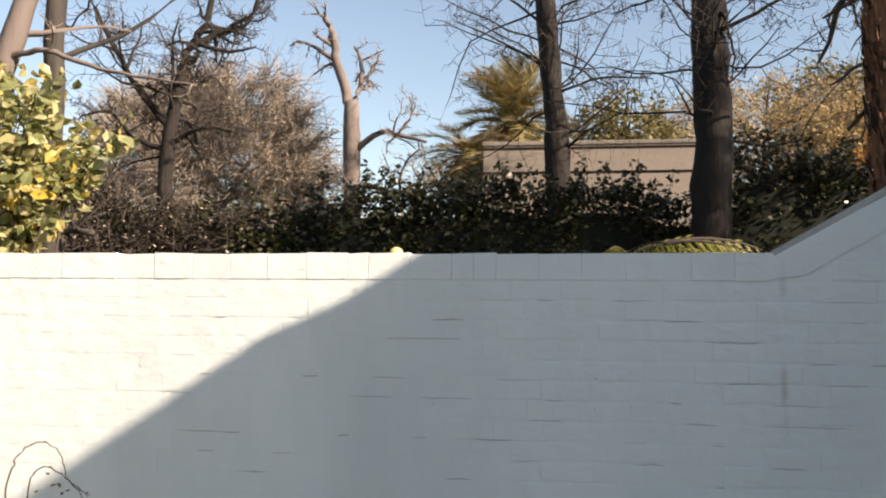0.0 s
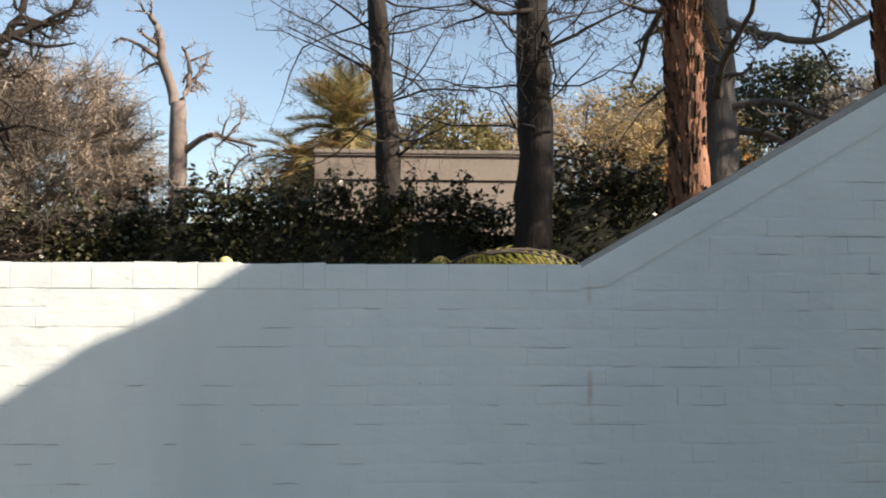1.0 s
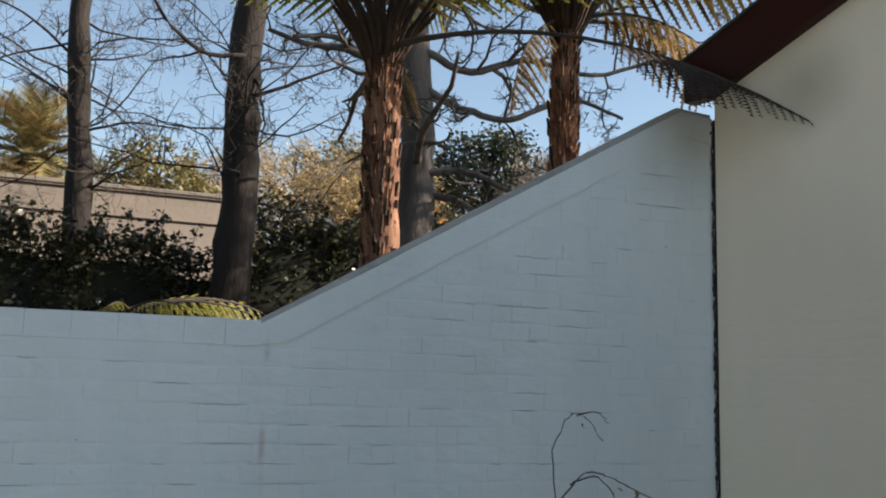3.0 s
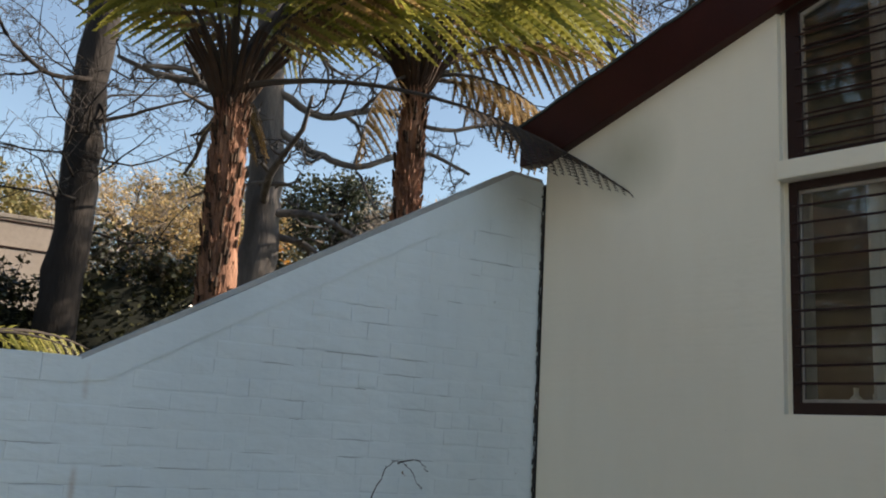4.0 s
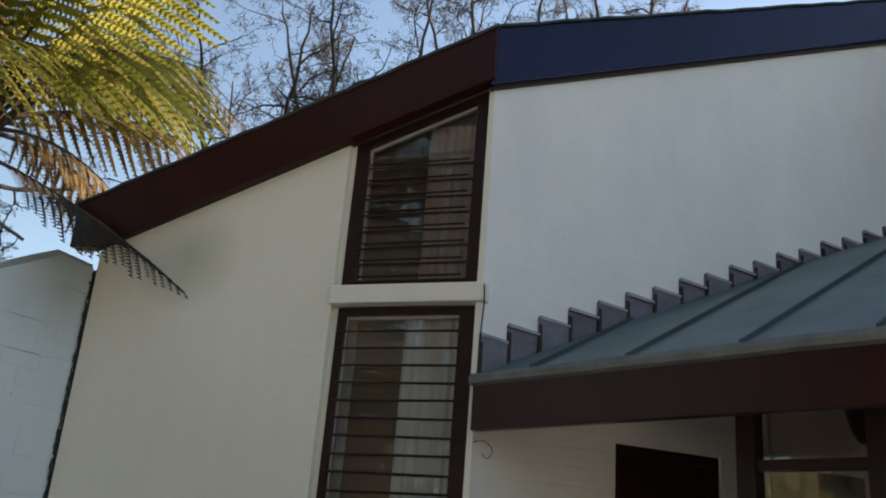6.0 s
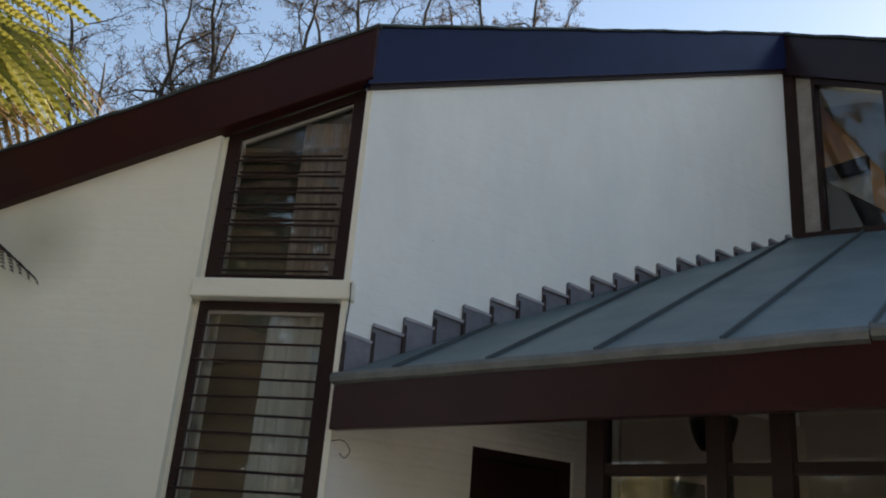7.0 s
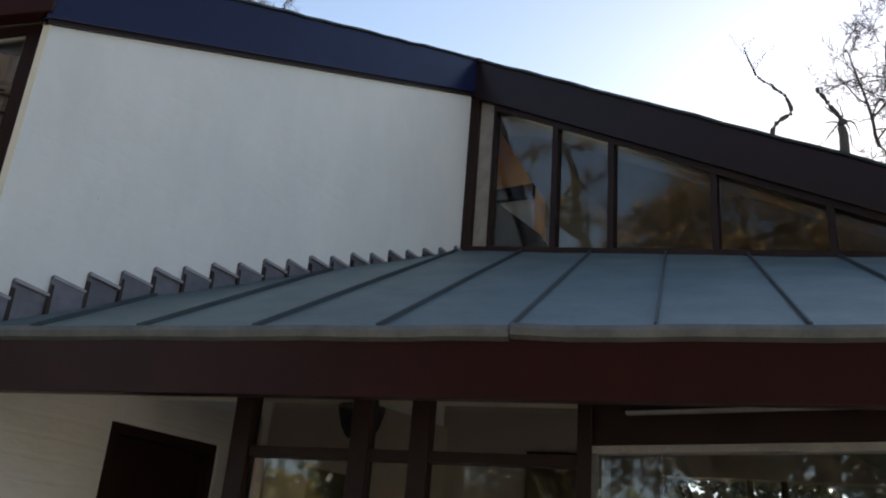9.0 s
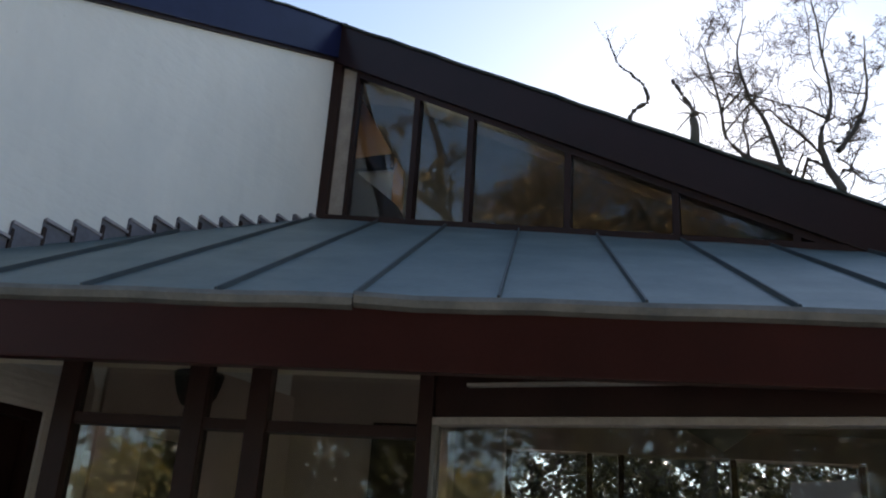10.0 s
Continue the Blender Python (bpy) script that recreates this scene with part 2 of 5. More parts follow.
def verge_c(u):
    return lerp(3.385, 4.262, (u + 3.445) / (3.445 - 1.085)) + 0.01


REVEAL = -1.897
left = [(CU0, 0), (REVEAL, 0), (REVEAL, verge_c(REVEAL)), (CU0, verge_c(CU0))]
part("window_reveal", prism(C, [(REVEAL, LO0), (WU0, LO0), (WU0, verge_c(WU0)), (REVEAL, verge_c(REVEAL))], -0.2, -0.045), CREAM, house)
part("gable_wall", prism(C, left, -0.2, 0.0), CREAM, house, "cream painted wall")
part("apron_wall", bar(C, REVEAL, CU1, 0, LO0, -0.2, 0.0, bevel=0), CREAM, house, "cream painted wall under a window")
part("corner_strip", prism(C, [(WU1, LO0), (CU1, LO0), (CU1, verge_c(CU1)), (WU1, verge_c(WU1))], -0.12, 0.0), CREAM, house, "cream painted corner")
part("window_ledge", bar(C, -1.9, -1.045, 3.03, 3.13, -0.12, 0.035, bevel=0.008), CREAM, house, "cream painted ledge between two windows")


rng_w = random.Random(8)


def louvre_window(face, outline, glass, levels, name, label, flat=False):
    """A louvred window: outline and glass are (u, z) loops; levels are the heights of the blades."""
    win = part(name, prism(face, [outline[0], outline[1], (outline[1][0], outline[1][1] + 0.04), (outline[0][0], outline[0][1] + 0.04)], -0.11, -0.09), FRAME, house, label)
    n = len(outline)
    bm = bmesh.new()
    for i in range(n):
        o0, o1, g0, g1 = outline[i], outline[(i + 1) % n], glass[i], glass[(i + 1) % n]
        prism(face, [o0, o1, g1, g0], -0.09, -0.035, bm)
    part("window_frame", bm, FRAME, win, "dark brown painted frame")
    u0, u1 = min(p[0] for p in glass), max(p[0] for p in glass)
    bead = bmesh.new()
    for i in range(n):
        g0, g1 = Vector(glass[i]), Vector(glass[(i + 1) % n])
        mid = sum((Vector(g) for g in glass), Vector((0, 0))) / n
        h0, h1 = g0 + (mid - g0).normalized() * 0.02, g1 + (mid - g1).normalized() * 0.02
        prism(face, [tuple(g0), tuple(g1), tuple(h1), tuple(h0)], -0.085, -0.06, bead)
    part("bead", bead, BEAD, win, "pale worn bead")
    if flat:
        part("pane", prism(face, glass, -0.075, -0.07), GLASS, win)
    for z0, z1 in () if flat else zip(levels[:-1], levels[1:]):
        bm = bmesh.new()
        a = [face.at(u0 + 0.012, z0 + 0.004, -0.06), face.at(u1 - 0.012, z0 + 0.004, -0.06), face.at(u1 - 0.012, z1 + 0.008, -0.052), face.at(u0 + 0.012, z1 + 0.008, -0.052)]
        off = face.n * 0.005
        vs = [bm.verts.new(p) for p in a] + [bm.verts.new(p + off) for p in a]
        for q in ((3, 2, 1, 0), (4, 5, 6, 7), (0, 1, 5, 4), (1, 2, 6, 5), (2, 3, 7, 6), (3, 0, 4, 7)):
            bm.faces.new([vs[k] for k in q])
        bmesh.ops.recalc_face_normals(bm, faces=bm.faces[:])
        blade = part("louvre_blade", bm, GLASS, win)
        rim = Soup()
        rim.tube([face.at(u0 + 0.014, z0 + 0.034, -0.05), face.at(u1 - 0.03, z0 + 0.034, -0.05)], [0.0055, 0.0055], 6)
        part("blade_rim", rim.data(), FRAME, blade)
    if not flat:
        top = levels[-1]
        part("pane", prism(face, [(u0, top), (u1, top), glass[2], glass[3]], -0.075, -0.07), GLASS, win)
    for z in levels[1:-1] if flat else levels[:-1]:
        rod = Soup()
        tilt = rng_w.uniform(-0.003, 0.003)
        rod.tube([face.at(u0 - 0.018, z - tilt, -0.03), face.at((u0 + u1) / 2, z, -0.028), face.at(u1 + 0.012, z + tilt, -0.03)], [0.0068] * 3, 8)
        part("security_bar", rod.data(), FRAME, win, "")
    return win


low_out = [(WU0, LO0), (WU1, LO0), (WU1, LO1), (WU0, LO1)]
low_glass = [(-1.832, 1.909), (-1.192, 1.909), (-1.194, 2.983), (-1.824, 2.982)]
low_levels = [1.909 + 0.0895 * i for i in range(12)] + [2.982]
louvre_window(C, low_out, low_glass, low_levels, "lower_window", "tall barred window with a brown frame", True)
up_out = [(WU0, UP0), (WU1, UP0), (WU1, verge_c(WU1) - 0.01), (WU0, verge_c(WU0) - 0.005)]
up_glass = [(-1.788, 3.165), (-1.178, 3.165), (-1.178, 4.182), (-1.796, 3.957)]
up_levels = [3.165 + 0.094 * i for i in range(8)] + [3.9]
louvre_window(C, up_out, up_glass, up_levels, "upper_window", "raked louvred window with bars and a brown frame")
# dark room behind the windows with a pale curtain
curtain = surface("drawn brown curtain", (0.34, 0.26, 0.21), (0.48, 0.38, 0.32), 0.9, 3, 30, stretch=(6, 6, 0.4))
net = surface("pale net curtain", (0.68, 0.63, 0.54), (0.82, 0.78, 0.7), 0.9, 3, 30, stretch=(6, 6, 0.4))


def hanging(face, u0, u1, z0, z1, back, mat, name):
    s, n = ([], []), 24
    for i in range(n + 1):
        u, o = lerp(u0, u1, i / n), 0.012 * math.sin(i * 1.7)
        s[0].append(face.at(u, z0, back + o)), s[0].append(face.at(u, z1, back + o * 0.7))
    for i in range(n):
        s[1].append((2 * i, 2 * i + 2, 2 * i + 3, 2 * i + 1))
    return part(name, s, mat, house)


hanging(C, -1.47, -1.15, 3.14, 4.1, -0.135, curtain, "curtain")
hanging(C, -1.52, -1.14, 1.87, 3.0, -0.14, net, "curtain")
hanging(C, -1.86, -1.79, 1.87, 3.0, -0.14, net, "curtain")
for u, h in ((-1.62, 0.13), (-1.53, 0.1)):
    bm = bmesh.new()
    prof = [(0.0, 0.0), (0.028, 0.0), (0.032, 0.02), (0.03, 0.6), (0.012, 0.75), (0.012, 0.95), (0.016, 1.0), (0.0, 1.0)]
    rings = [[bm.verts.new(C.at(u, 1.86 + h * z, -0.18) + Vector((r * math.cos(k * math.pi / 5), r * math.sin(k * math.pi / 5), 0))) for k in range(10)] for r, z in prof[1:-1]]
    for a, b in zip(rings[:-1], rings[1:]):
        for k in range(10):
            bm.faces.new((a[k], a[(k + 1) % 10], b[(k + 1) % 10], b[k]))
    bm.faces.new(rings[0]), bm.faces.new(rings[-1])
    bmesh.ops.recalc_face_normals(bm, faces=bm.faces[:])
    tagged(part("bottle", bm, net), "small pale bottle on the sill inside the window", "bottle", "bottles on the window sill")
part("inner_sill", bar(C, WU0, WU1, 1.83, 1.858, -0.24, -0.112), CREAM, house)
part("room_wall", bar(C, -3.3, -1.15, 0.0, 3.2, -2.2, -2.1, bevel=0), INSIDE, house)

# wall that runs back along the lean-to
PU0, PU1 = 1.962, 5.29


def verge_p(u):
    return lerp(4.25, 5.585, (u - 1.96) / (5.249 - 1.96))


DOOR_U0, DOOR_U1, DOOR_Z = 2.76, 3.405, 2.432
LINE = 2.62
part("flank_wall", prism(P, [(PU0, LINE), (PU1, LINE), (PU1, verge_p(PU1) + 0.01), (PU0, verge_p(PU0) + 0.01)], -0.2, 0.0), PANEL, house, "white painted wall")
low_p = [(PU0, 0), (DOOR_U0, 0), (DOOR_U0, DOOR_Z), (DOOR_U1, DOOR_Z), (DOOR_U1, 0), (PU1, 0), (PU1, LINE), (PU0, LINE)]
part("porch_wall", prism(P, low_p, -0.2, 0.0), PORCH_WARM, house, "off-white wall beneath the lean-to with warm bounced light in its colour")
door = part("porch_door", bar(P, DOOR_U0 + 0.05, DOOR_U1 - 0.05, 0.02, DOOR_Z - 0.05, -0.12, -0.07), FRAME, house, "dark brown wooden door standing in shade")
bm = bar(P, DOOR_U0, DOOR_U0 + 0.05, 0, DOOR_Z, -0.14, -0.02)
bar(P, DOOR_U1 - 0.05, DOOR_U1, 0, DOOR_Z, -0.14, -0.02, bm)
bar(P, DOOR_U0 + 0.05, DOOR_U1 - 0.05, DOOR_Z - 0.05, DOOR_Z, -0.14, -0.02, bm)
part("door_frame", bm, FRAME, door)

# clerestory above the lean-to
def verge_k(u):
    """Underside of the raking fascia."""
    return 5.43 - 0.515 * (u + 2.803)


def sill_k(u):
    """Where the lean-to sheet meets the clerestory."""
    return 4.125 - 0.1475 * (u + 2.286)


def k_bar(u0, u1, mat, name, back=-0.06, front=0.0, parent=None):
    p = [(u0, sill_k(u0) - 0.03), (u1, sill_k(u1) - 0.03), (u1, verge_k(u1) + 0.01), (u0, verge_k(u0) + 0.01)]
    return part(name, prism(K, p, back, front), mat, parent or house)


K_END = 0.72
clerestory = part("clerestory_window", prism(K, [(-3.07, sill_k(-3.07) - 0.06), (K_END, sill_k(K_END) - 0.06), (K_END, sill_k(K_END) + 0.03), (-3.07, sill_k(-3.07) + 0.03)], -0.08, 0.02), FRAME, house, "long raked clerestory window with dark frames")
k_bar(-3.075, -3.0, FRAME, "corner_post", -0.08, 0.018, clerestory)
tagged(k_bar(-3.0, -2.872, BEAD, "cream_strip", -0.07, -0.03, clerestory), "pale cream painted strip")
edges = [-2.858, -2.343, -1.91, -1.2, -0.5, 0.2, 0.55]
for i, u in enumerate(edges):
    w = 0.012 if i == 0 else 0.022
    k_bar(u - w, u + w, FRAME, "mullion", -0.08, 0.0, clerestory)
part("window_head", prism(K, [(-2.87, verge_k(-2.87) - 0.05), (0.6, verge_k(0.6) - 0.05), (0.6, verge_k(0.6) + 0.02), (-2.87, verge_k(-2.87) + 0.02)], -0.08, 0.002), FRAME, clerestory)
for a, b in zip(edges[:-1], edges[1:]):
    a, b = a + 0.012, b - 0.022
    q = [(a, sill_k(a) + 0.03), (b, sill_k(b) + 0.03), (b, max(verge_k(b), sill_k(b)) + 0.045), (a, verge_k(a) + 0.045)]
    part("pane", prism(K, q, -0.05, -0.042), GLASS, clerestory)

# sloping boards and a white gable inside the clerestory
WHITE_IN = surface("white inner wall", (0.7, 0.68, 0.64), (0.78, 0.76, 0.72), 0.8, 2, 40)
# the rooms' darkness behind glass is put into this near-black brown
ROOM_DARK = surface("dark boards with room shade", (0.016, 0.011, 0.009), (0.03, 0.02, 0.017), 0.7, 2, 40)
part("ceiling_board", prism(K, [(-3.2, 5.75), (-2.99, 5.44), (-2.648, 4.862), (-3.2, 4.85)], -0.33, -0.31), TAN, house, "tan boarded ceiling slope")
part("inner_beam", prism(K, [(-3.2, 4.855), (-2.64, 4.862), (-2.64, 4.754), (-3.2, 4.775)], -0.34, -0.28), ROOM_DARK, house)
part("inner_gable", prism(K, [(-3.2, 4.84), (-2.66, 4.76), (-2.631, 4.44), (-3.2, 4.7)], -0.37, -0.35), WHITE_IN, house, "white inner gable")
part("inner_slope", prism(K, [(-2.645, 4.862), (-2.556, 4.728), (-2.546, 4.36), (-2.636, 4.42)], -0.35, -0.33), TAN, house)
part("inner_dark_triangle", prism(K, [(-3.2, 4.93), (-2.95, 4.752), (-2.546, 4.40), (-2.46, 4.25), (-2.46, 4.05), (-3.2, 4.05)], -0.27, -0.25), ROOM_DARK, house, "dark brown triangle inside the clerestory")
part("ceiling", ([K.at(-3.3, verge_k(-3.3) + 0.02, -0.055), K.at(0.9, verge_k(0.9) + 0.02, -0.055), K.at(0.9, 3.9, -3.2), K.at(-3.3, 5.95, -3.2)], [(0, 1, 2, 3)]), ROOM_DARK, house)
part("gallery_wall", prism(K, [(-3.4, 3.45), (0.9, 3.45), (0.9, 3.6), (-3.4, 5.7)], -3.2, -3.1), ROOM_DARK, house)

# fascias, soffits and roof edge
VF = 0.34
FC = [(-3.62, 3.40), (-3.445, 3.395), (-1.085, 4.262), (-1.06, 4.27), (-1.06, 4.27 + VF), (-3.62, 3.665)]
part("gable_fascia", prism(C, FC, -0.02, 0.07, bevel=0.005), BROWN, house, "red-brown gloss painted fascia")
FP = [(1.93, 4.238), (5.30, 4.238 + 3.37 * 0.4074), (5.30, 4.238 + 3.37 * 0.4074 + VF - 0.03), (1.93, 4.238 + VF + 0.012)]
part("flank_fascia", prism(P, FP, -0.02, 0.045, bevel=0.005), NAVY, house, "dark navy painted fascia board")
part("flank_trim", prism(P, [(1.95, 4.222), (5.28, 4.222 + 3.33 * 0.4074), (5.28, 4.25 + 3.33 * 0.4074), (1.95, 4.25)], -0.02, 0.025), FRAME, house)
FK = [(-3.13, verge_k(-3.13)), (1.3, verge_k(1.3)), (1.3, verge_k(1.3) + 0.305), (-3.13, verge_k(-3.13) + 0.345)]
part("clerestory_fascia", prism(K, FK, -0.06, 0.03, bevel=0.005), BROWN_SKY, house, "dark brown painted raking fascia with reflected sky in its colour")


def strip(a, b, up, out_a, out_b, name):
    """A thin roof edge along the head of a fascia, from a to b."""
    bm = bmesh.new()
    rows = []
    for i in range(25):
        t = i / 24
        p = a.lerp(b, t)
        w = 0.004 * math.sin(i * 2.7) + 0.003 * math.sin(i * 5.1)
        rows.append([bm.verts.new(p + out_a + Vector((0, 0, w))), bm.verts.new(p + out_a + Vector((0, 0, up + w))), bm.verts.new(p + out_b + Vector((0, 0, up + w))), bm.verts.new(p + out_b + Vector((0, 0, w)))])
    for r, s in zip(rows[:-1], rows[1:]):
        for k in range(4):
            bm.faces.new((r[k], r[(k + 1) % 4], s[(k + 1) % 4], s[k]))
    bm.faces.new(rows[0]), bm.faces.new(rows[-1])
    bmesh.ops.recalc_face_normals(bm, faces=bm.faces[:])
    part(name, bm, EDGE, house)


strip(C.at(-3.64, 3.66), C.at(-1.05, 4.245 + VF), 0.018, C.n * -0.08, C.n * 0.3, "gable_roof_edge")
strip(P.at(1.92, 4.238 + VF + 0.012), P.at(5.32, 4.238 + 3.37 * 0.4074 + VF - 0.03), 0.015, P.n * -0.06, P.n * 0.3, "flank_roof_edge")
strip(K.at(-3.14, verge_k(-3.14) + 0.345), K.at(1.3, verge_k(1.3) + 0.305), 0.02, K.n * -0.05, K.n * 0.3, "clerestory_roof_edge")
# roof slopes behind the fascias
e0, e1, e2 = C.at(-3.64, 3.66), C.at(-1.06, 4.585), P.at(5.29, 5.9)
k1 = K.at(1.3, verge_k(1.3) + 0.33)
far_ridge = e2 + Vector((6.0, 0, 0.3))
roof_a = ([e0, e1, e2, far_ridge, Vector((12.0, 6.0, 5.2)), Vector((7.6, 7.7, 3.62))], [(0, 1, 2), (0, 2, 3), (0, 3, 4), (0, 4, 5)])
part("hidden_roof_slope", roof_a, EDGE, house)
roof_b = ([e2, k1, k1 + Vector((5, 0, -0.6)), far_ridge], [(0, 1, 2, 3)])
part("hidden_roof_slope", roof_b, EDGE, house)
# unseen facet behind the verge corner, added to straighten the garden wall's shadow
part("hidden_roof_slope", ([e1, Vector((4.47, 2.16, 4.9)), Vector((5.73, 1.62, 5.57)), e2, e0], [(0, 1, 2), (0, 2, 3), (0, 4, 1), (4, 2, 1)]), EDGE, house)
# rear wall with a wide window on to the garden behind
REAR = Face(101.3, 9.4)
RW0, RW1, RZ0, RZ1 = -0.05, 3.3, 0.9, 3.1
bm = bar(REAR, -8, RW0, 0, 3.4, -0.2, 0, bevel=0)
bar(REAR, RW1, 6, 0, 3.4, -0.2, 0, bm, 0)
bar(REAR, RW0, RW1, 0, RZ0, -0.2, 0, bm, 0)
bar(REAR, RW0, RW1, RZ1, 3.4, -0.2, 0, bm, 0)
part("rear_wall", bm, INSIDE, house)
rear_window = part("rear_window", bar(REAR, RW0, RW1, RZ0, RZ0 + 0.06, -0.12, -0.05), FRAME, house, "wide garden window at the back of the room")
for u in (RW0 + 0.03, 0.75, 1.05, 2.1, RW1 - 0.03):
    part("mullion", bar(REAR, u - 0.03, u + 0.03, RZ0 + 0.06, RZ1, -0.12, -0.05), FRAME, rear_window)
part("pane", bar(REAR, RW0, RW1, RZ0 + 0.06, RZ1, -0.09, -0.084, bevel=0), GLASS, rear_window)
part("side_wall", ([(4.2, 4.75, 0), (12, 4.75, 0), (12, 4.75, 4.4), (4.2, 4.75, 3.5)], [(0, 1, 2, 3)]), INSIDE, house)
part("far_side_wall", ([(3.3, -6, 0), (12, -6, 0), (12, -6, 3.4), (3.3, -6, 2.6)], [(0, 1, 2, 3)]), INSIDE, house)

# ---- lean-to roof ----
ROOF0 = 2.655


def lean_depth(u):
    """From the eave to the clerestory along the fall, at u."""
    return (K.d - (E.n * E.d + E.u * u).dot(K.n)) / E.n.dot(K.n)


def on_lean(u, o, lift=0.0):
    deep = lean_depth(u)
    head = sill_k((E.n * (E.d + deep) + E.u * u).dot(K.u))
    return E.at(u, ROOF0 + (head - ROOF0) * o / deep + lift, -o)


def flank_u(o):
    """Where the sheet meets the flank wall, o metres behind the eave."""
    base = E.n * (E.d + o)
    return (P.d - base.dot(P.n)) / E.u.dot(P.n)


lean = thing("lean_to_roof", "weathered zinc standing-seam lean-to roof with a red-brown fascia", "roof", at=(5, -1, 0))
UL, UR = -2.80, 4.6
eave_o = -0.02
grid_u = [UL, -2.45, -1.945] + [-1.44 + 0.505 * i for i in range(12)] + [UR]
for u0, u1 in zip(grid_u[:-1], grid_u[1:]):
    bm = bmesh.new()
    rows = []
    for j in range(7):
        f = j / 6
        o0, o1 = lerp(eave_o, lean_depth(u0), f), lerp(eave_o, lean_depth(u1), f)
        lo = max(u0, flank_u(o0))
        hi = max(u1, lo + 0.001)
        sag = 0.006 * math.sin(u0 * 7 + j)
        rows.append([bm.verts.new(on_lean(lo, o0)), bm.verts.new(on_lean(lerp(lo, hi, 0.5), (o0 + o1) / 2, sag)), bm.verts.new(on_lean(hi, o1))])
    for r, s in zip(rows[:-1], rows[1:]):
        for k in range(2):
            bm.faces.new((r[k], r[k + 1], s[k + 1], s[k]))
    for f in bm.faces:
        f.normal_flip() if f.normal.z < 0 else None
    part("roof_sheet", bm, ZINC, lean)
for u in grid_u[1:-1]:
    o_end = lean_depth(u)
    for j in range(60):
        if flank_u(lean_depth(u) * j / 59) > u:
            o_end = lean_depth(u) * j / 59
            break
    if o_end < 0.1:
        continue
    bm = bmesh.new()
    a0, a1 = on_lean(u, eave_o), on_lean(u, o_end)
    up = Vector((0, 0, 0.022))
    pts = [[bm.verts.new(p + E.u * s * 0.0065 + up * h) for s, h in ((-1, -0.2), (-0.7, 1), (0.7, 1), (1, -0.2))] for p in (a0, a0.lerp(a1, 0.5) + up * 0.1, a1)]
    for r, s in zip(pts[:-1], pts[1:]):
        for k in range(3):
            bm.faces.new((r[k], r[k + 1], s[k + 1], s[k]))
    bm.faces.new(pts[0])
    bmesh.ops.recalc_face_normals(bm, faces=bm.faces[:])
    part("standing_seam", bm, SEAM_SHADED, lean)
for i, (u0, u1) in enumerate(((UL, -0.43), (-0.43, 2.1), (2.1, UR))):
    bm = bmesh.new()
    prof = [(0.02, ROOF0 - 0.06), (0.045, ROOF0 - 0.05), (0.052, ROOF0 - 0.025), (0.04, ROOF0 - 0.004), (0.0, ROOF0 + 0.004), (-0.03, ROOF0 - 0.01)]
    rows = []
    for j in range(13):
        u = lerp(u0 + 0.002, u1 - 0.002, j / 12)
        w = 0.004 * math.sin(j * 1.9 + i) + 0.003 * math.sin(j * 4.3)
        rows.append([bm.verts.new(E.at(u, z + w + (0.006 if i == 1 and j == 0 else 0), o)) for o, z in prof])
    for r, s in zip(rows[:-1], rows[1:]):
        for k in range(len(prof) - 1):
            bm.faces.new((r[k], r[k + 1], s[k + 1], s[k]))
    bmesh.ops.recalc_face_normals(bm, faces=bm.faces[:])
    part("gutter_lip", bm, GUTTER, lean, "worn pale grey eave lip")
part("lean_fascia", bar(E, UL + 0.005, UR, 2.385, ROOF0 - 0.045, -0.03, 0.02, bevel=0.005), BROWN, lean, "red-brown painted fascia board")
part("soffit", bar(E, UL + 0.05, UR, 2.57, 2.58, -0.9, -0.031, bevel=0), CREAM, lean, "cream painted soffit")
settle(lean)

# stepped lead flashing against the flank wall
s0, s1 = Vector((4.11, 1.99, 2.94)), Vector((6.59, 0.16, 4.24))
STEPS = 18
for i in range(-1, STEPS + 1):
    t = i / STEPS
    p, q = s0.lerp(s1, t), s0.lerp(s1, t + 1 / STEPS)
    u0, u1 = p.dot(P.u) - 0.012, q.dot(P.u) + 0.012
    base = lambda u: lerp(2.60, 4.15, (u - 1.97) / (5.3 - 1.97))
    if u1 < 1.98:
        continue
    u0 = max(u0, 1.97)
    top = p.z
    wob = 0.006 * math.sin(i * 3.3)
    poly = [(u0, base(u0)), (u1, base(u1)), (u1, top - 0.018 + wob), (u0 + 0.05, top - 0.01), (u0, top + wob)]
    part("flashing_step", prism(P, poly, 0.0, 0.006 + 0.011 * (i % 2)), LEAD, lean, "")
    part("step_lip", prism(P, [(u0 + 0.004, top - 0.012 + wob), (u1 - 0.02, top - 0.03 + wob), (u1 - 0.02, top - 0.016 + wob), (u0 + 0.004, top + 0.006 + wob)], 0.004, 0.022), LEAD_WORN, lean)
    part("step_fillet", prism(P, [(u0 - 0.002, base(u0)), (u0 + 0.02, base(u0 + 0.02)), (u0 + 0.017, top - 0.045), (u0 + 0.001, top - 0.04)], 0.0, 0.021), FRAME, lean)
settle(lean)

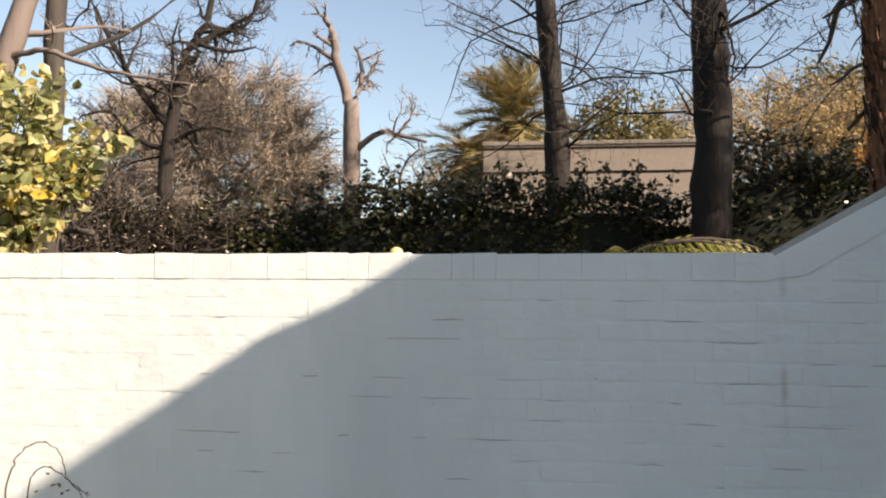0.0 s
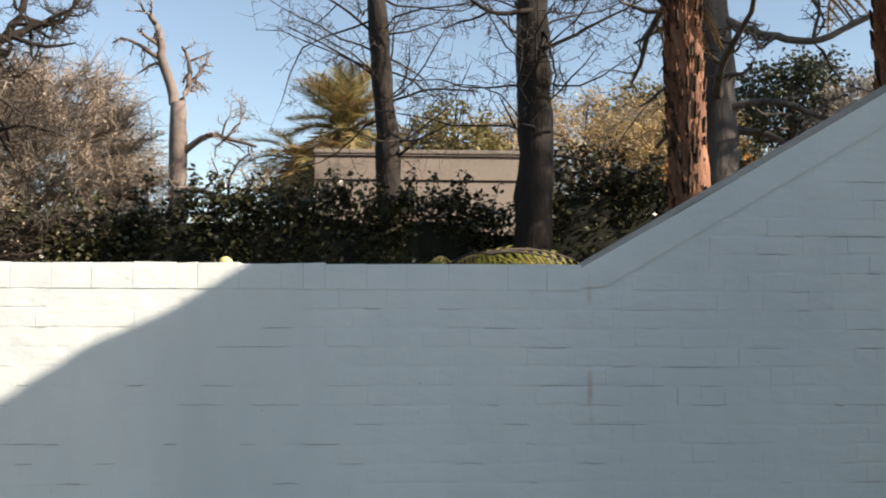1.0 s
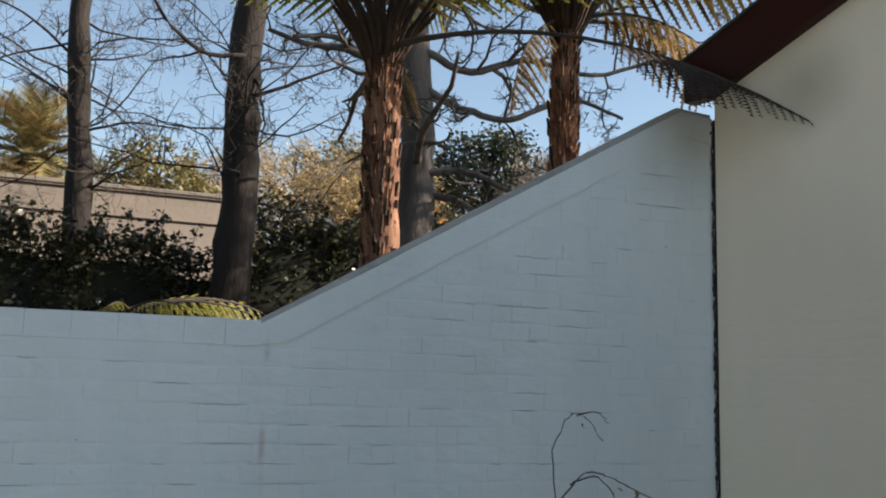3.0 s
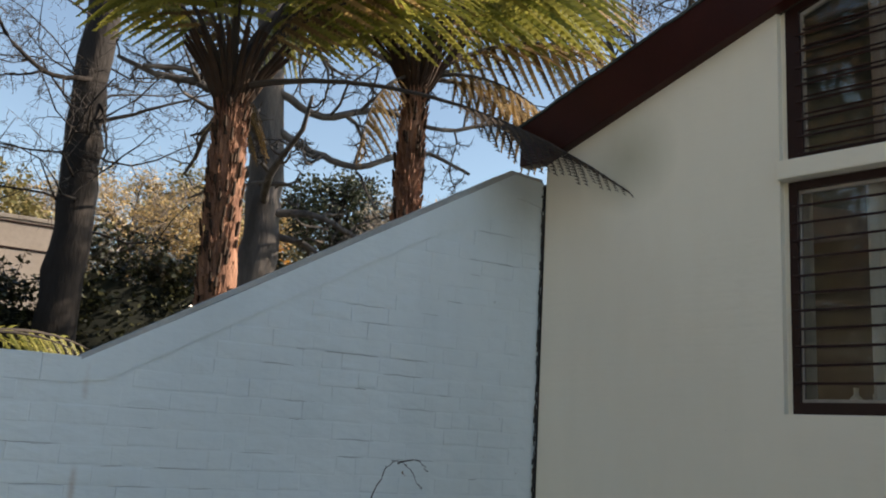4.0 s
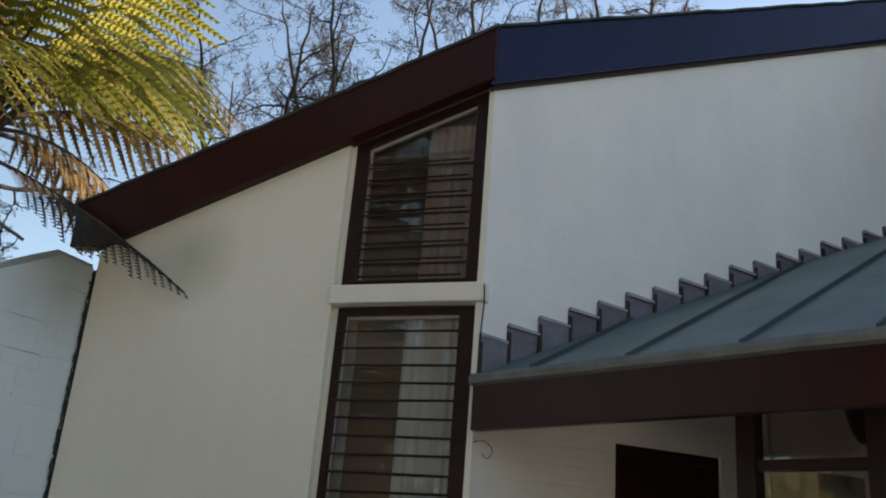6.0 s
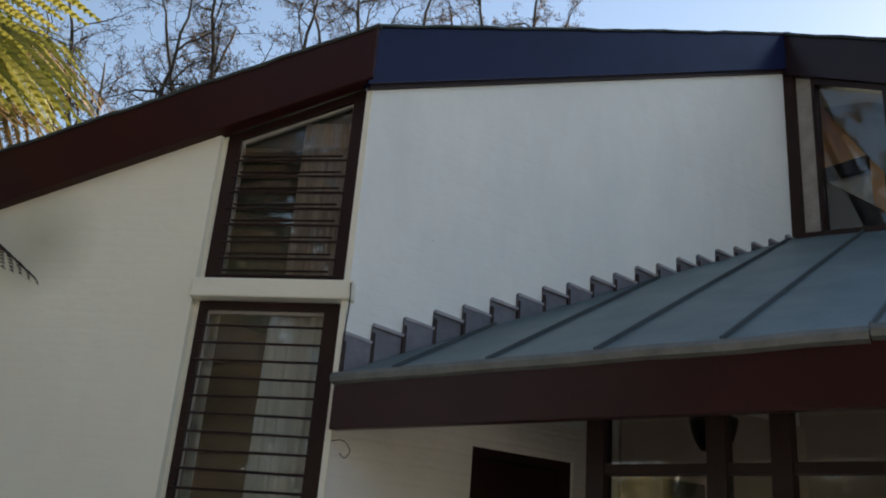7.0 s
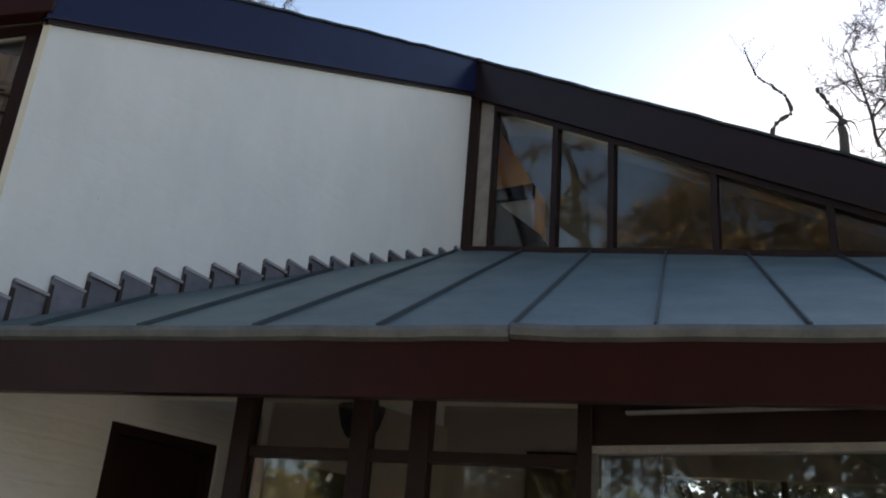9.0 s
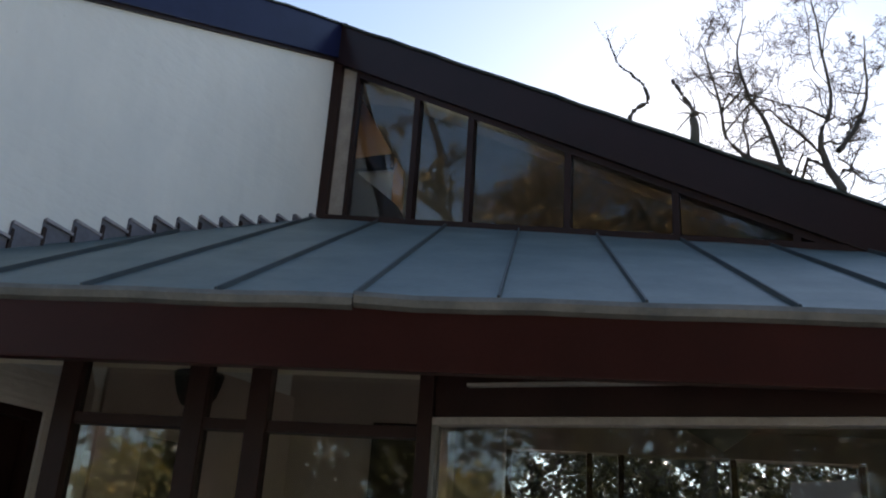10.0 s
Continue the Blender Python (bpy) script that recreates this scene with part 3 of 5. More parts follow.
# ---- glazed front beneath the lean-to ----
F = Face(101.3, 3.96)
glazed = part("glazed_front", bar(F, -1.72, 1.48, 0.0, 0.25, -0.05, 0.02), FRAME, None)
tagged(glazed, "glazed front with dark brown posts beneath the lean-to", "glazed wall")
for u0, u1 in ((-1.712, -1.627), (-1.175, -1.092), (-0.918, -0.836), (-0.24, -0.183)):
    part("post", bar(F, u0, u1, 0.25, 2.565, -0.06, 0.03), FRAME, glazed)
part("transom", bar(F, -1.627, -0.24, 2.245, 2.29, -0.05, 0.015), FRAME, glazed)
for u0, u1 in ((-1.627, -1.175), (-1.092, -0.918), (-0.836, -0.24)):
    part("pane", bar(F, u0, u1, 0.25, 2.245, -0.02, -0.014, bevel=0), GLASS, glazed)
    part("pane", bar(F, u0, u1, 2.29, 2.565, -0.02, -0.014, bevel=0), GLASS, glazed)
a, b = F.at(-0.183, 0), E.at(1.47, 0, -0.12)
ang = math.degrees(math.atan2(-(b - a).y, (b - a).x))
az2 = ang
F2 = Face(az2, 0)
F2.d = a.dot(F2.n)
v0, v1 = a.dot(F2.u), b.dot(F2.u)
part("transom", bar(F2, v0, v1, 2.30, 2.33, -0.05, 0.02), BEAD, glazed, "pale worn window head")
part("head_board", bar(F2, v0, v1, 2.335, 2.565, -0.05, 0.0), FRAME, glazed)
part("window_stile", bar(F2, v0, v0 + 0.025, 0.25, 2.30, -0.05, 0.02), GUTTER, glazed)
part("window_stile", bar(F2, v1 - 0.03, v1, 0.25, 2.30, -0.05, 0.02), GUTTER, glazed)
part("post", bar(F2, v1, v1 + 0.09, 0.0, 2.5, -0.06, 0.03), FRAME, glazed)
part("pane", bar(F2, v0 + 0.025, v1 - 0.03, 0.25, 2.30, -0.02, -0.012, bevel=0), GLASS, glazed)
part("pane", bar(F2, v1 + 0.09, v1 + 1.4, 0.25, 2.35, -0.02, -0.012, bevel=0), GLASS, glazed)
# pale strip paints the bright line of light below the soffit
part("soffit_highlight", bar(F2, v0 + 0.14, v1 - 0.1, 2.446, 2.459, 0.0, 0.035), BEAD, glazed, "thin pale strip painting the highlight under the eaves")
part("room_ceiling", ([E.at(-1.62, 2.6, -0.55), E.at(4.4, 2.6, -0.55), E.at(4.4, 3.35, -1.7), E.at(-1.62, 3.35, -1.7), E.at(4.4, 3.35, -6.0), E.at(-1.62, 3.35, -6.0)], [(0, 1, 2, 3), (3, 2, 4, 5)]), ROOM_DARK, glazed)
# end wall out of view, added to keep light out of the room
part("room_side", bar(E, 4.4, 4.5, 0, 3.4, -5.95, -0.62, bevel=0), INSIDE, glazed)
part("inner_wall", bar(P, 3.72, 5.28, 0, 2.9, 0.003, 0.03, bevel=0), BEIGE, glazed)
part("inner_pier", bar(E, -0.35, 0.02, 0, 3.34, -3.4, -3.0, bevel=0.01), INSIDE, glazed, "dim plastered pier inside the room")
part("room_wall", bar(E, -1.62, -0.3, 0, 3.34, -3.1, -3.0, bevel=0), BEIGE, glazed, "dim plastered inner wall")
part("doorway_panel", bar(E, -0.85, -0.5, 0, 2.75, -2.995, -2.96), ROOM_DARK, glazed, "dark door in the inner wall")
part("room_floor", bar(E, -3.0, 4.4, 0.035, 0.06, -5.9, -0.6, bevel=0), ROOM_DARK, glazed)
# partition set edge-on to the view, added to block light from the porch
p0, p1 = Vector((4.32, 0.862, 0)), Vector((5.33, 1.072, 0))
side = Vector((-(p1 - p0).y, (p1 - p0).x, 0)).normalized() * 0.03
up = Vector((0, 0, 2.6))
part("unseen_partition", ([p0, p1, p1 + side, p0 + side, p0 + up, p1 + up, p1 + side + up, p0 + side + up], [(3, 2, 1, 0), (4, 5, 6, 7), (0, 1, 5, 4), (1, 2, 6, 5), (2, 3, 7, 6), (3, 0, 4, 7)]), BEIGE, glazed)

# ---- planting: materials ----
def leaf_mat(name, colours, rough=0.45, thin=0.35):
    """Leaves whose colour varies from one to the next, letting some light through."""
    m, nt, b = nodes_of(name)
    geo = nt.nodes.new("ShaderNodeNewGeometry")
    n = len(colours)
    col = ramp_of(nt, geo.outputs["Random Per Island"], [(i / (n - 1), c) for i, c in enumerate(colours)])
    nt.links.new(col, b.inputs["Base Color"])
    b.inputs["Roughness"].default_value = rough
    tr = nt.nodes.new("ShaderNodeBsdfTranslucent")
    nt.links.new(col, tr.inputs[0])
    mx = nt.nodes.new("ShaderNodeMixShader")
    mx.inputs[0].default_value = thin
    nt.links.new(b.outputs[0], mx.inputs[1])
    nt.links.new(tr.outputs[0], mx.inputs[2])
    nt.links.new(mx.outputs[0], nt.nodes["Material Output"].inputs[0])
    return m


BARK = surface("dark ridged bark", (0.01, 0.007, 0.006), (0.03, 0.022, 0.018), 0.9, 3, 14, 1.0, 0.03, stretch=(1, 1, 0.25))
BARK_GREY = surface("grey ridged bark", (0.03, 0.025, 0.022), (0.09, 0.077, 0.067), 0.9, 3, 12, 1.0, 0.03, stretch=(1, 1, 0.25))
BARK_PALE = surface("pale bare wood", (0.12, 0.09, 0.08), (0.25, 0.21, 0.19), 0.85, 1.2, 12, 0.7, 0.02, stretch=(1, 1, 0.3))
BARK_OAK = surface("weathered oak bark", (0.06, 0.05, 0.045), (0.17, 0.145, 0.13), 0.9, 3, 12, 1.0, 0.03, stretch=(1, 1, 0.25))
TWIG = surface("grey-brown twigs", (0.035, 0.027, 0.023), (0.085, 0.068, 0.056), 0.9, 2, 30, 0.2)
TWIG_PALE = surface("pale brown twigs", (0.22, 0.175, 0.14), (0.4, 0.335, 0.275), 0.9, 2, 30, 0.2)
FIBRE = surface("rust-brown fern fibre", (0.1, 0.04, 0.025), (0.42, 0.22, 0.14), 0.95, 7, 45, 1.0, 0.02, stretch=(1, 1, 0.4))
BUTT = surface("dark fern stalks", (0.02, 0.01, 0.006), (0.06, 0.03, 0.015), 0.9, 8, 50, 0.8)
HEDGE = leaf_mat("hedge leaves", [(0.012, 0.015, 0.006), (0.026, 0.031, 0.012), (0.05, 0.052, 0.021), (0.085, 0.08, 0.034)], 0.36, 0.15)
BUSH = leaf_mat("yellow-green leaves", [(0.13, 0.15, 0.05), (0.24, 0.26, 0.1), (0.38, 0.38, 0.19), (0.48, 0.43, 0.22), (0.58, 0.41, 0.07)], 0.42, 0.35)
FERN = leaf_mat("fern fronds", [(0.13, 0.145, 0.025), (0.23, 0.235, 0.045), (0.34, 0.32, 0.07), (0.44, 0.39, 0.1)], 0.42, 0.5)
FERN_DRY = leaf_mat("dry fern fronds", [(0.11, 0.065, 0.025), (0.27, 0.17, 0.065), (0.46, 0.32, 0.14)], 0.7, 0.4)
FERN_BROWN = leaf_mat("shrivelled brown fern", [(0.02, 0.012, 0.007), (0.045, 0.026, 0.014), (0.07, 0.042, 0.02)], 0.7, 0.2)
FERN_STRAW = leaf_mat("straw-coloured dead fern", [(0.4, 0.32, 0.17), (0.56, 0.46, 0.27), (0.68, 0.58, 0.38)], 0.7, 0.35)
PALM = leaf_mat("palm leaves", [(0.1, 0.1, 0.04), (0.22, 0.19, 0.08), (0.4, 0.31, 0.15)], 0.45, 0.25)
PALM_DRY = leaf_mat("dry palm leaves", [(0.24, 0.16, 0.07), (0.5, 0.36, 0.18)], 0.7, 0.25)
OLIVE = leaf_mat("olive leaves", [(0.09, 0.088, 0.032), (0.18, 0.155, 0.06), (0.28, 0.225, 0.09)], 0.6, 0.3)
AUTUMN = leaf_mat("yellow autumn leaves", [(0.3, 0.2, 0.085), (0.46, 0.32, 0.14), (0.54, 0.4, 0.2), (0.3, 0.25, 0.12)], 0.7, 0.35)
ORANGE = leaf_mat("orange autumn leaves", [(0.3, 0.12, 0.02), (0.45, 0.22, 0.04)], 0.7, 0.35)
RUSSET = leaf_mat("brown winter leaves", [(0.07, 0.045, 0.022), (0.14, 0.085, 0.04), (0.24, 0.14, 0.06), (0.13, 0.1, 0.045)], 0.6, 0.3)
GOLD = leaf_mat("golden-brown winter leaves", [(0.03, 0.02, 0.01), (0.06, 0.036, 0.016), (0.11, 0.065, 0.026), (0.2, 0.12, 0.045), (0.62, 0.46, 0.18)], 0.5, 0.25)
PINE = leaf_mat("dark pine needles", [(0.014, 0.022, 0.01), (0.03, 0.04, 0.018), (0.05, 0.055, 0.024)], 0.6, 0.15)
BROWNWOOD = leaf_mat("dull brown winter foliage", [(0.27, 0.215, 0.15), (0.38, 0.305, 0.225), (0.5, 0.41, 0.31), (0.3, 0.26, 0.16)], 0.7, 0.3)


# ---- planting: shapes ----
def path(p, d, length, steps, wander, rng, lift=0.0):
    pts, d = [p.copy()], d.normalized()
    for _ in range(steps):
        d = (d + Vector((rng.gauss(0, wander), rng.gauss(0, wander), rng.gauss(0, wander) + lift))).normalized()
        pts.append(pts[-1] + d * (length / steps))
    return pts


def sprout(soup, twigs, pts, radii, depth, rng, kids, spread, wander, shrink=0.55, lift=0.05, start=0.3, tips=None, finest=0.005, bias=None):
    """Grows side branches from a limb, and theirs in turn."""
    n = len(pts) - 1
    total = sum((b - a).length for a, b in zip(pts[:-1], pts[1:]))
    for k in range(kids):
        t = start + (1 - start) * (k + rng.random()) / kids
        i = min(int(t * n), n - 1)
        p = pts[i].lerp(pts[i + 1], t * n - i)
        d = (pts[i + 1] - pts[i]).normalized()
        side = Vector((rng.gauss(0, 1), rng.gauss(0, 1), rng.gauss(0, 0.7)))
        side = (side - d * side.dot(d)).normalized()
        way = d * (1 - spread) + side * spread
        if bias is not None:
            way = way + bias
        r0 = lerp(radii[i], radii[i + 1], t * n - i) * rng.uniform(0.45, 0.7)
        ln = total * shrink * rng.uniform(0.6, 1.15) * (1.15 - 0.5 * t)
        steps = 5 if depth > 1 else 4
        q = path(p, way, ln, steps, wander, rng, lift)
        r0 = max(r0, finest)
        rr = [max(lerp(r0, r0 * 0.3, j / steps), finest * 0.6) for j in range(steps + 1)]
        (soup if r0 > 0.02 else twigs).tube(q, rr, 6 if r0 > 0.04 else 4 if r0 > 0.015 else 3)
        if tips is not None and depth <= 2:
            tips.append(q[-1]), tips.append(q[len(q) // 2])
        if depth > 1:
            sprout(soup, twigs, q, rr, depth - 1, rng, kids if depth > 2 else max(3, kids - 1), spread, wander, shrink, lift, 0.2, tips, finest, bias)


def leaves_at(centres, per, radius, size, rng, flat=1.0, fold=False, broad=0.28):
    """Leaf blades scattered round the centres."""
    s = Soup()
    for c in centres:
        for _ in range(per):
            while True:
                o = Vector((rng.uniform(-1, 1), rng.uniform(-1, 1), rng.uniform(-1, 1)))
                if o.length < 1:
                    break
            p = c + Vector((o.x * radius, o.y * radius, o.z * radius * flat))
            a = Vector((rng.gauss(0, 1), rng.gauss(0, 1), rng.gauss(0, 0.6) - 0.2)).normalized()
            b = a.cross(Vector((rng.gauss(0, 1), rng.gauss(0, 1), rng.gauss(0, 1) + 0.6))).normalized()
            L = size * rng.uniform(0.6, 1.3)
            W = L * broad
            base = len(s.v)
            if fold:
                u = a.cross(b).normalized() * W * 0.35
                s.v += [p, p + a * L * 0.35 + b * W + u, p + a * L * 0.7 + b * W * 0.8 + u, p + a * L - u, p + a * L * 0.7 - b * W * 0.8 + u, p + a * L * 0.35 - b * W + u, p + a * L * 0.5]
                s.f += [(base, base + 1, base + 2, base + 6), (base + 6, base + 2, base + 3), (base, base + 6, base + 4, base + 5), (base + 6, base + 3, base + 4)]
            else:
                s.v += [p, p + a * L * 0.5 + b * W, p + a * L, p + a * L * 0.5 - b * W]
                s.f.append((base, base + 1, base + 2, base + 3))
    return s


def V(*a):
    return Vector(a)


def smooth(ob):
    for poly in ob.data.polygons:
        poly.use_smooth = True
    return ob


def bend(keys, steps, rng, wob=0.0):
    """A smooth line through the key points."""
    pts, n = [], len(keys)
    for i in range(n - 1):
        p0, p1, p2, p3 = keys[max(i - 1, 0)], keys[i], keys[i + 1], keys[min(i + 2, n - 1)]
        for j in range(steps):
            t = j / steps
            q = 0.5 * ((2 * p1) + (p2 - p0) * t + (2 * p0 - 5 * p1 + 4 * p2 - p3) * t * t + (3 * p1 - p0 - 3 * p2 + p3) * t ** 3)
            pts.append(q + V(rng.gauss(0, wob), rng.gauss(0, wob), 0))
    return pts + [keys[-1]]


def bare_tree(label, keys, r0, r1, limbs=(), seed=1, kids=5, depth=3, spread=0.7, wander=0.16, bark=None, twig=None, start=0.45, finest=0.005, foliage=None, shrink=0.45, flare=1.25, group="", lift=0.05, trunk_kids=None, bias=None, thin=None):
    """A tree from its trunk's key points, with limbs [(keys, r0, r1)] and random side branches; foliage: (material, per, radius, size)."""
    rng = random.Random(seed)
    bark, twig = bark or BARK, twig or TWIG
    tree = thing("tree", label, "tree", at=keys[0], group=group)
    trunk, soup, twigs, tips = Soup(), Soup(), Soup(), []
    pts = bend(keys, 6, rng, 0.012)
    n = len(pts) - 1
    rad = [lerp(r0, r1, i / n) * (1 + (flare - 1) * max(0, 1 - i / n * 5)) * rng.uniform(0.95, 1.05) for i in range(n + 1)]
    trunk.tube(pts, rad, 14)
    for v in range(len(trunk.v)):
        p = trunk.v[v]
        trunk.v[v] = p + V(*(noise.noise_vector(p * 2.2) * r0 * 0.16))
    if thin:
        for k in range(trunk_kids):
            t = start + (1 - start) * (k + rng.random()) / trunk_kids
            i = min(int(t * n), n - 1)
            w = rng.uniform(0, 2 * math.pi)
            q = path(pts[i], V(math.cos(w), math.sin(w) * 0.6 - 0.2, rng.uniform(-0.35, 0.6)), rng.uniform(1.4, 3.8), 6, wander * 1.3, rng, lift)
            rr = [lerp(thin * 0.28, 0.006, j / 6) for j in range(7)]
            soup.tube(q, rr, 5)
            sprout(soup, twigs, q, rr, 2, rng, kids, spread, wander, 0.4, lift, 0.2, tips, finest, bias)
    else:
        sprout(soup, twigs, pts, [r * 0.6 for r in rad], depth, rng, kids if trunk_kids is None else trunk_kids, spread, wander, shrink, lift, start, tips, finest, bias)
    for lk, a, b in limbs:
        lp = bend(lk, 5, rng, 0.02)
        lr = [lerp(a, b, i / (len(lp) - 1)) for i in range(len(lp))]
        soup.tube(lp, lr, 8)
        sprout(soup, twigs, lp, lr, depth, rng, kids, spread, wander, shrink, lift, 0.2, tips, finest, bias)
    smooth(part("trunk", trunk.data(), bark, tree))
    if soup.f:
        tagged(smooth(part("branchwork", soup.data(), bark, tree)), kind="stuff")
    if twigs.f:
        tagged(part("twig_mass", twigs.data(), twig, tree), kind="stuff")
    if foliage:
        mat, per, radius, size = foliage
        part("crown", leaves_at(tips, per, radius, size, rng).data(), mat, tree)
    return settle(tree)


def crown_points(centre, radii, count, rng, hollow=0.55):
    out = []
    while len(out) < count:
        o = V(rng.uniform(-1, 1), rng.uniform(-1, 1), rng.uniform(-1, 1))
        if hollow < o.length < 1:
            o *= 1 + 0.28 * noise.noise(o * 2.3 + centre * 0.1)
            out.append(centre + V(o.x * radii[0], o.y * radii[1], o.z * radii[2]))
    return out


def leafy_tree(label, base, centre, radii, clumps, per, radius, size, mat, seed, trunk_r=0.2, bark=None, twigs=0, twig=None, group=""):
    """A tree whose crown is made of many clumps of small leaves with gaps between them."""
    rng = random.Random(seed)
    tree = thing("tree", label, "tree", at=base, group=group)
    c = Vector(centre)
    pts = crown_points(c, radii, clumps, rng)
    wood = Soup()
    top = c + V(0, 0, radii[2] * 0.3)
    tp = bend([Vector(base), Vector(base).lerp(c, 0.5) + V(0.1, 0, 0), c, top], 4, rng, 0.03)
    wood.tube(tp, [lerp(trunk_r, trunk_r * 0.35, i / (len(tp) - 1)) for i in range(len(tp))], 9)
    for p in pts[:: max(1, len(pts) // 26)]:
        a = tp[rng.randrange(len(tp) // 2, len(tp))]
        lp = bend([a, a.lerp(p, 0.5) + V(0, 0, 0.12 * radii[2]), p], 4, rng, 0.02)
        wood.tube(lp, [lerp(trunk_r * 0.35, 0.015, i / (len(lp) - 1)) for i in range(len(lp))], 5)
    smooth(part("trunk", wood.data(), bark or BARK, tree))
    if twigs:
        tw = Soup()
        for _ in range(twigs):
            p = pts[rng.randrange(len(pts))]
            d = (p - c).normalized() + V(rng.gauss(0, 0.5), rng.gauss(0, 0.5), rng.gauss(0, 0.5))
            q = path(p - d * radius * 0.8, d, radius * rng.uniform(1.5, 3.2), 4, 0.25, rng)
            tw.tube(q, [0.014, 0.011, 0.008, 0.006, 0.004], 3)
        tagged(part("twig_mass", tw.data(), twig or TWIG_PALE, tree), kind="stuff")
    part("crown", leaves_at(pts, per, radius, size, rng, 0.8).data(), mat, tree)
    return settle(tree)


# ---- far planting and the building behind ----
rng = random.Random(5)
far_house = thing("building", "long flat-roofed beige building beyond the hedge", "building", at=(1, 22, 0))
B = Face(0, 20.85)
part("wall", bar(B, -2.25, 2.75, 0, 5.78, -5, 0.0, bevel=0.02), surface("beige render", (0.25, 0.21, 0.18), (0.34, 0.29, 0.25), 0.9, 0.6, 12), far_house)
part("parapet", bar(B, -2.28, 2.78, 5.765, 5.86, -5, 0.03, bevel=0.02), surface("grey coping", (0.22, 0.19, 0.165), (0.31, 0.27, 0.235), 0.9, 0.6, 12), far_house)
for z in (5.13, 5.69):
    part("ledge", bar(B, -2.24, 2.74, z, z + 0.03, 0.0, 0.03, bevel=0.006), FRAME, far_house)
settle(far_house)
low_house = thing("building", "low pale garden building beyond the trees", "building", at=(8.5, 21, 0))
part("wall", bar(Face(0, 20.0), 5.9, 10.5, 0, 5.15, -3, 0, bevel=0.02), surface("pale render", (0.5, 0.47, 0.42), (0.62, 0.58, 0.52), 0.9, 0.6, 12), low_house)
settle(low_house)

# wood behind everything: a far belt of trees
belt = Soup()
cents = []
for i in range(230):
    x = rng.uniform(-48, 46)
    y = 52 + rng.uniform(-4, 6)
    h = 7.2 + 2.2 * noise.noise(V(x * 0.09, 3.1, 0)) + 0.7 * noise.noise(V(x * 0.4, 1.7, 0))
    for k in range(4):
        cents.append(V(x + rng.gauss(0, 1), y, h * rng.uniform(0.35, 1.0)))
woods = part("wood", leaves_at(cents, 40, 1.4, 0.42, rng).data(), BROWNWOOD)
tagged(woods, "far belt of dull winter woodland", "woodland", kind="stuff")

leafy_tree("broad brown winter tree with dense fine twigs", (-10.8, 24.5, 0), (-10.4, 24.6, 5.3), (4.1, 2.6, 3.8), 1100, 22, 0.42, 0.085, BROWNWOOD, 11, 0.3, BARK_GREY, 15000, TWIG_PALE)
leafy_tree("dull brown winter shrub beside a trunk", (-8.8, 15.5, 0), (-8.9, 15.8, 2.7), (2.6, 1.4, 1.8), 240, 12, 0.32, 0.07, BROWNWOOD, 12, 0.1, BARK, 3200, TWIG)
leafy_tree("olive-green tree behind the building", (0.9, 25.5, 0), (1.1, 25.6, 6.3), (1.7, 1.5, 1.9), 220, 26, 0.35, 0.17, OLIVE, 13, 0.18)
leafy_tree("yellow autumn tree beyond the building", (5.0, 29, 0), (5.6, 29.3, 7.0), (4.3, 2.5, 2.4), 460, 34, 0.45, 0.12, AUTUMN, 14, 0.22, BARK_GREY, 2200)
leafy_tree("yellow autumn tree beyond the building", (9.0, 27, 0), (8.3, 27.5, 6.2), (2.4, 2.0, 2.3), 280, 34, 0.4, 0.115, AUTUMN, 15, 0.2, BARK_GREY, 300)
leafy_tree("olive-green rounded tree beyond the hedge", (10.3, 32, 0), (9.4, 32.5, 8.3), (3.6, 2.4, 2.6), 400, 24, 0.45, 0.2, OLIVE, 16, 0.25, BARK_GREY, 900)
leafy_tree("orange autumn tree beyond the hedge", (7.2, 21.0, 0), (7.0, 20.8, 5.0), (1.4, 0.9, 1.1), 140, 24, 0.3, 0.12, ORANGE, 17, 0.12)
leafy_tree("dark umbrella pine far beyond the garden", (13.2, 30, 0), (13.0, 30.2, 9.6), (2.2, 2.0, 1.5), 240, 30, 0.45, 0.18, PINE, 18, 0.25)
leafy_tree("grey winter tree in front of a pine", (15.5, 26, 0), (13.6, 25.5, 7.4), (2.0, 1.6, 1.8), 240, 18, 0.35, 0.12, BROWNWOOD, 19, 0.2, BARK_GREY, 1500)
leafy_tree("small yellow-brown shrub beyond the hedge", (-3.6, 22.5, 0), (-3.5, 22.4, 4.8), (1.1, 0.9, 1.1), 90, 11, 0.25, 0.1, AUTUMN, 20, 0.08, BARK_GREY, 260)

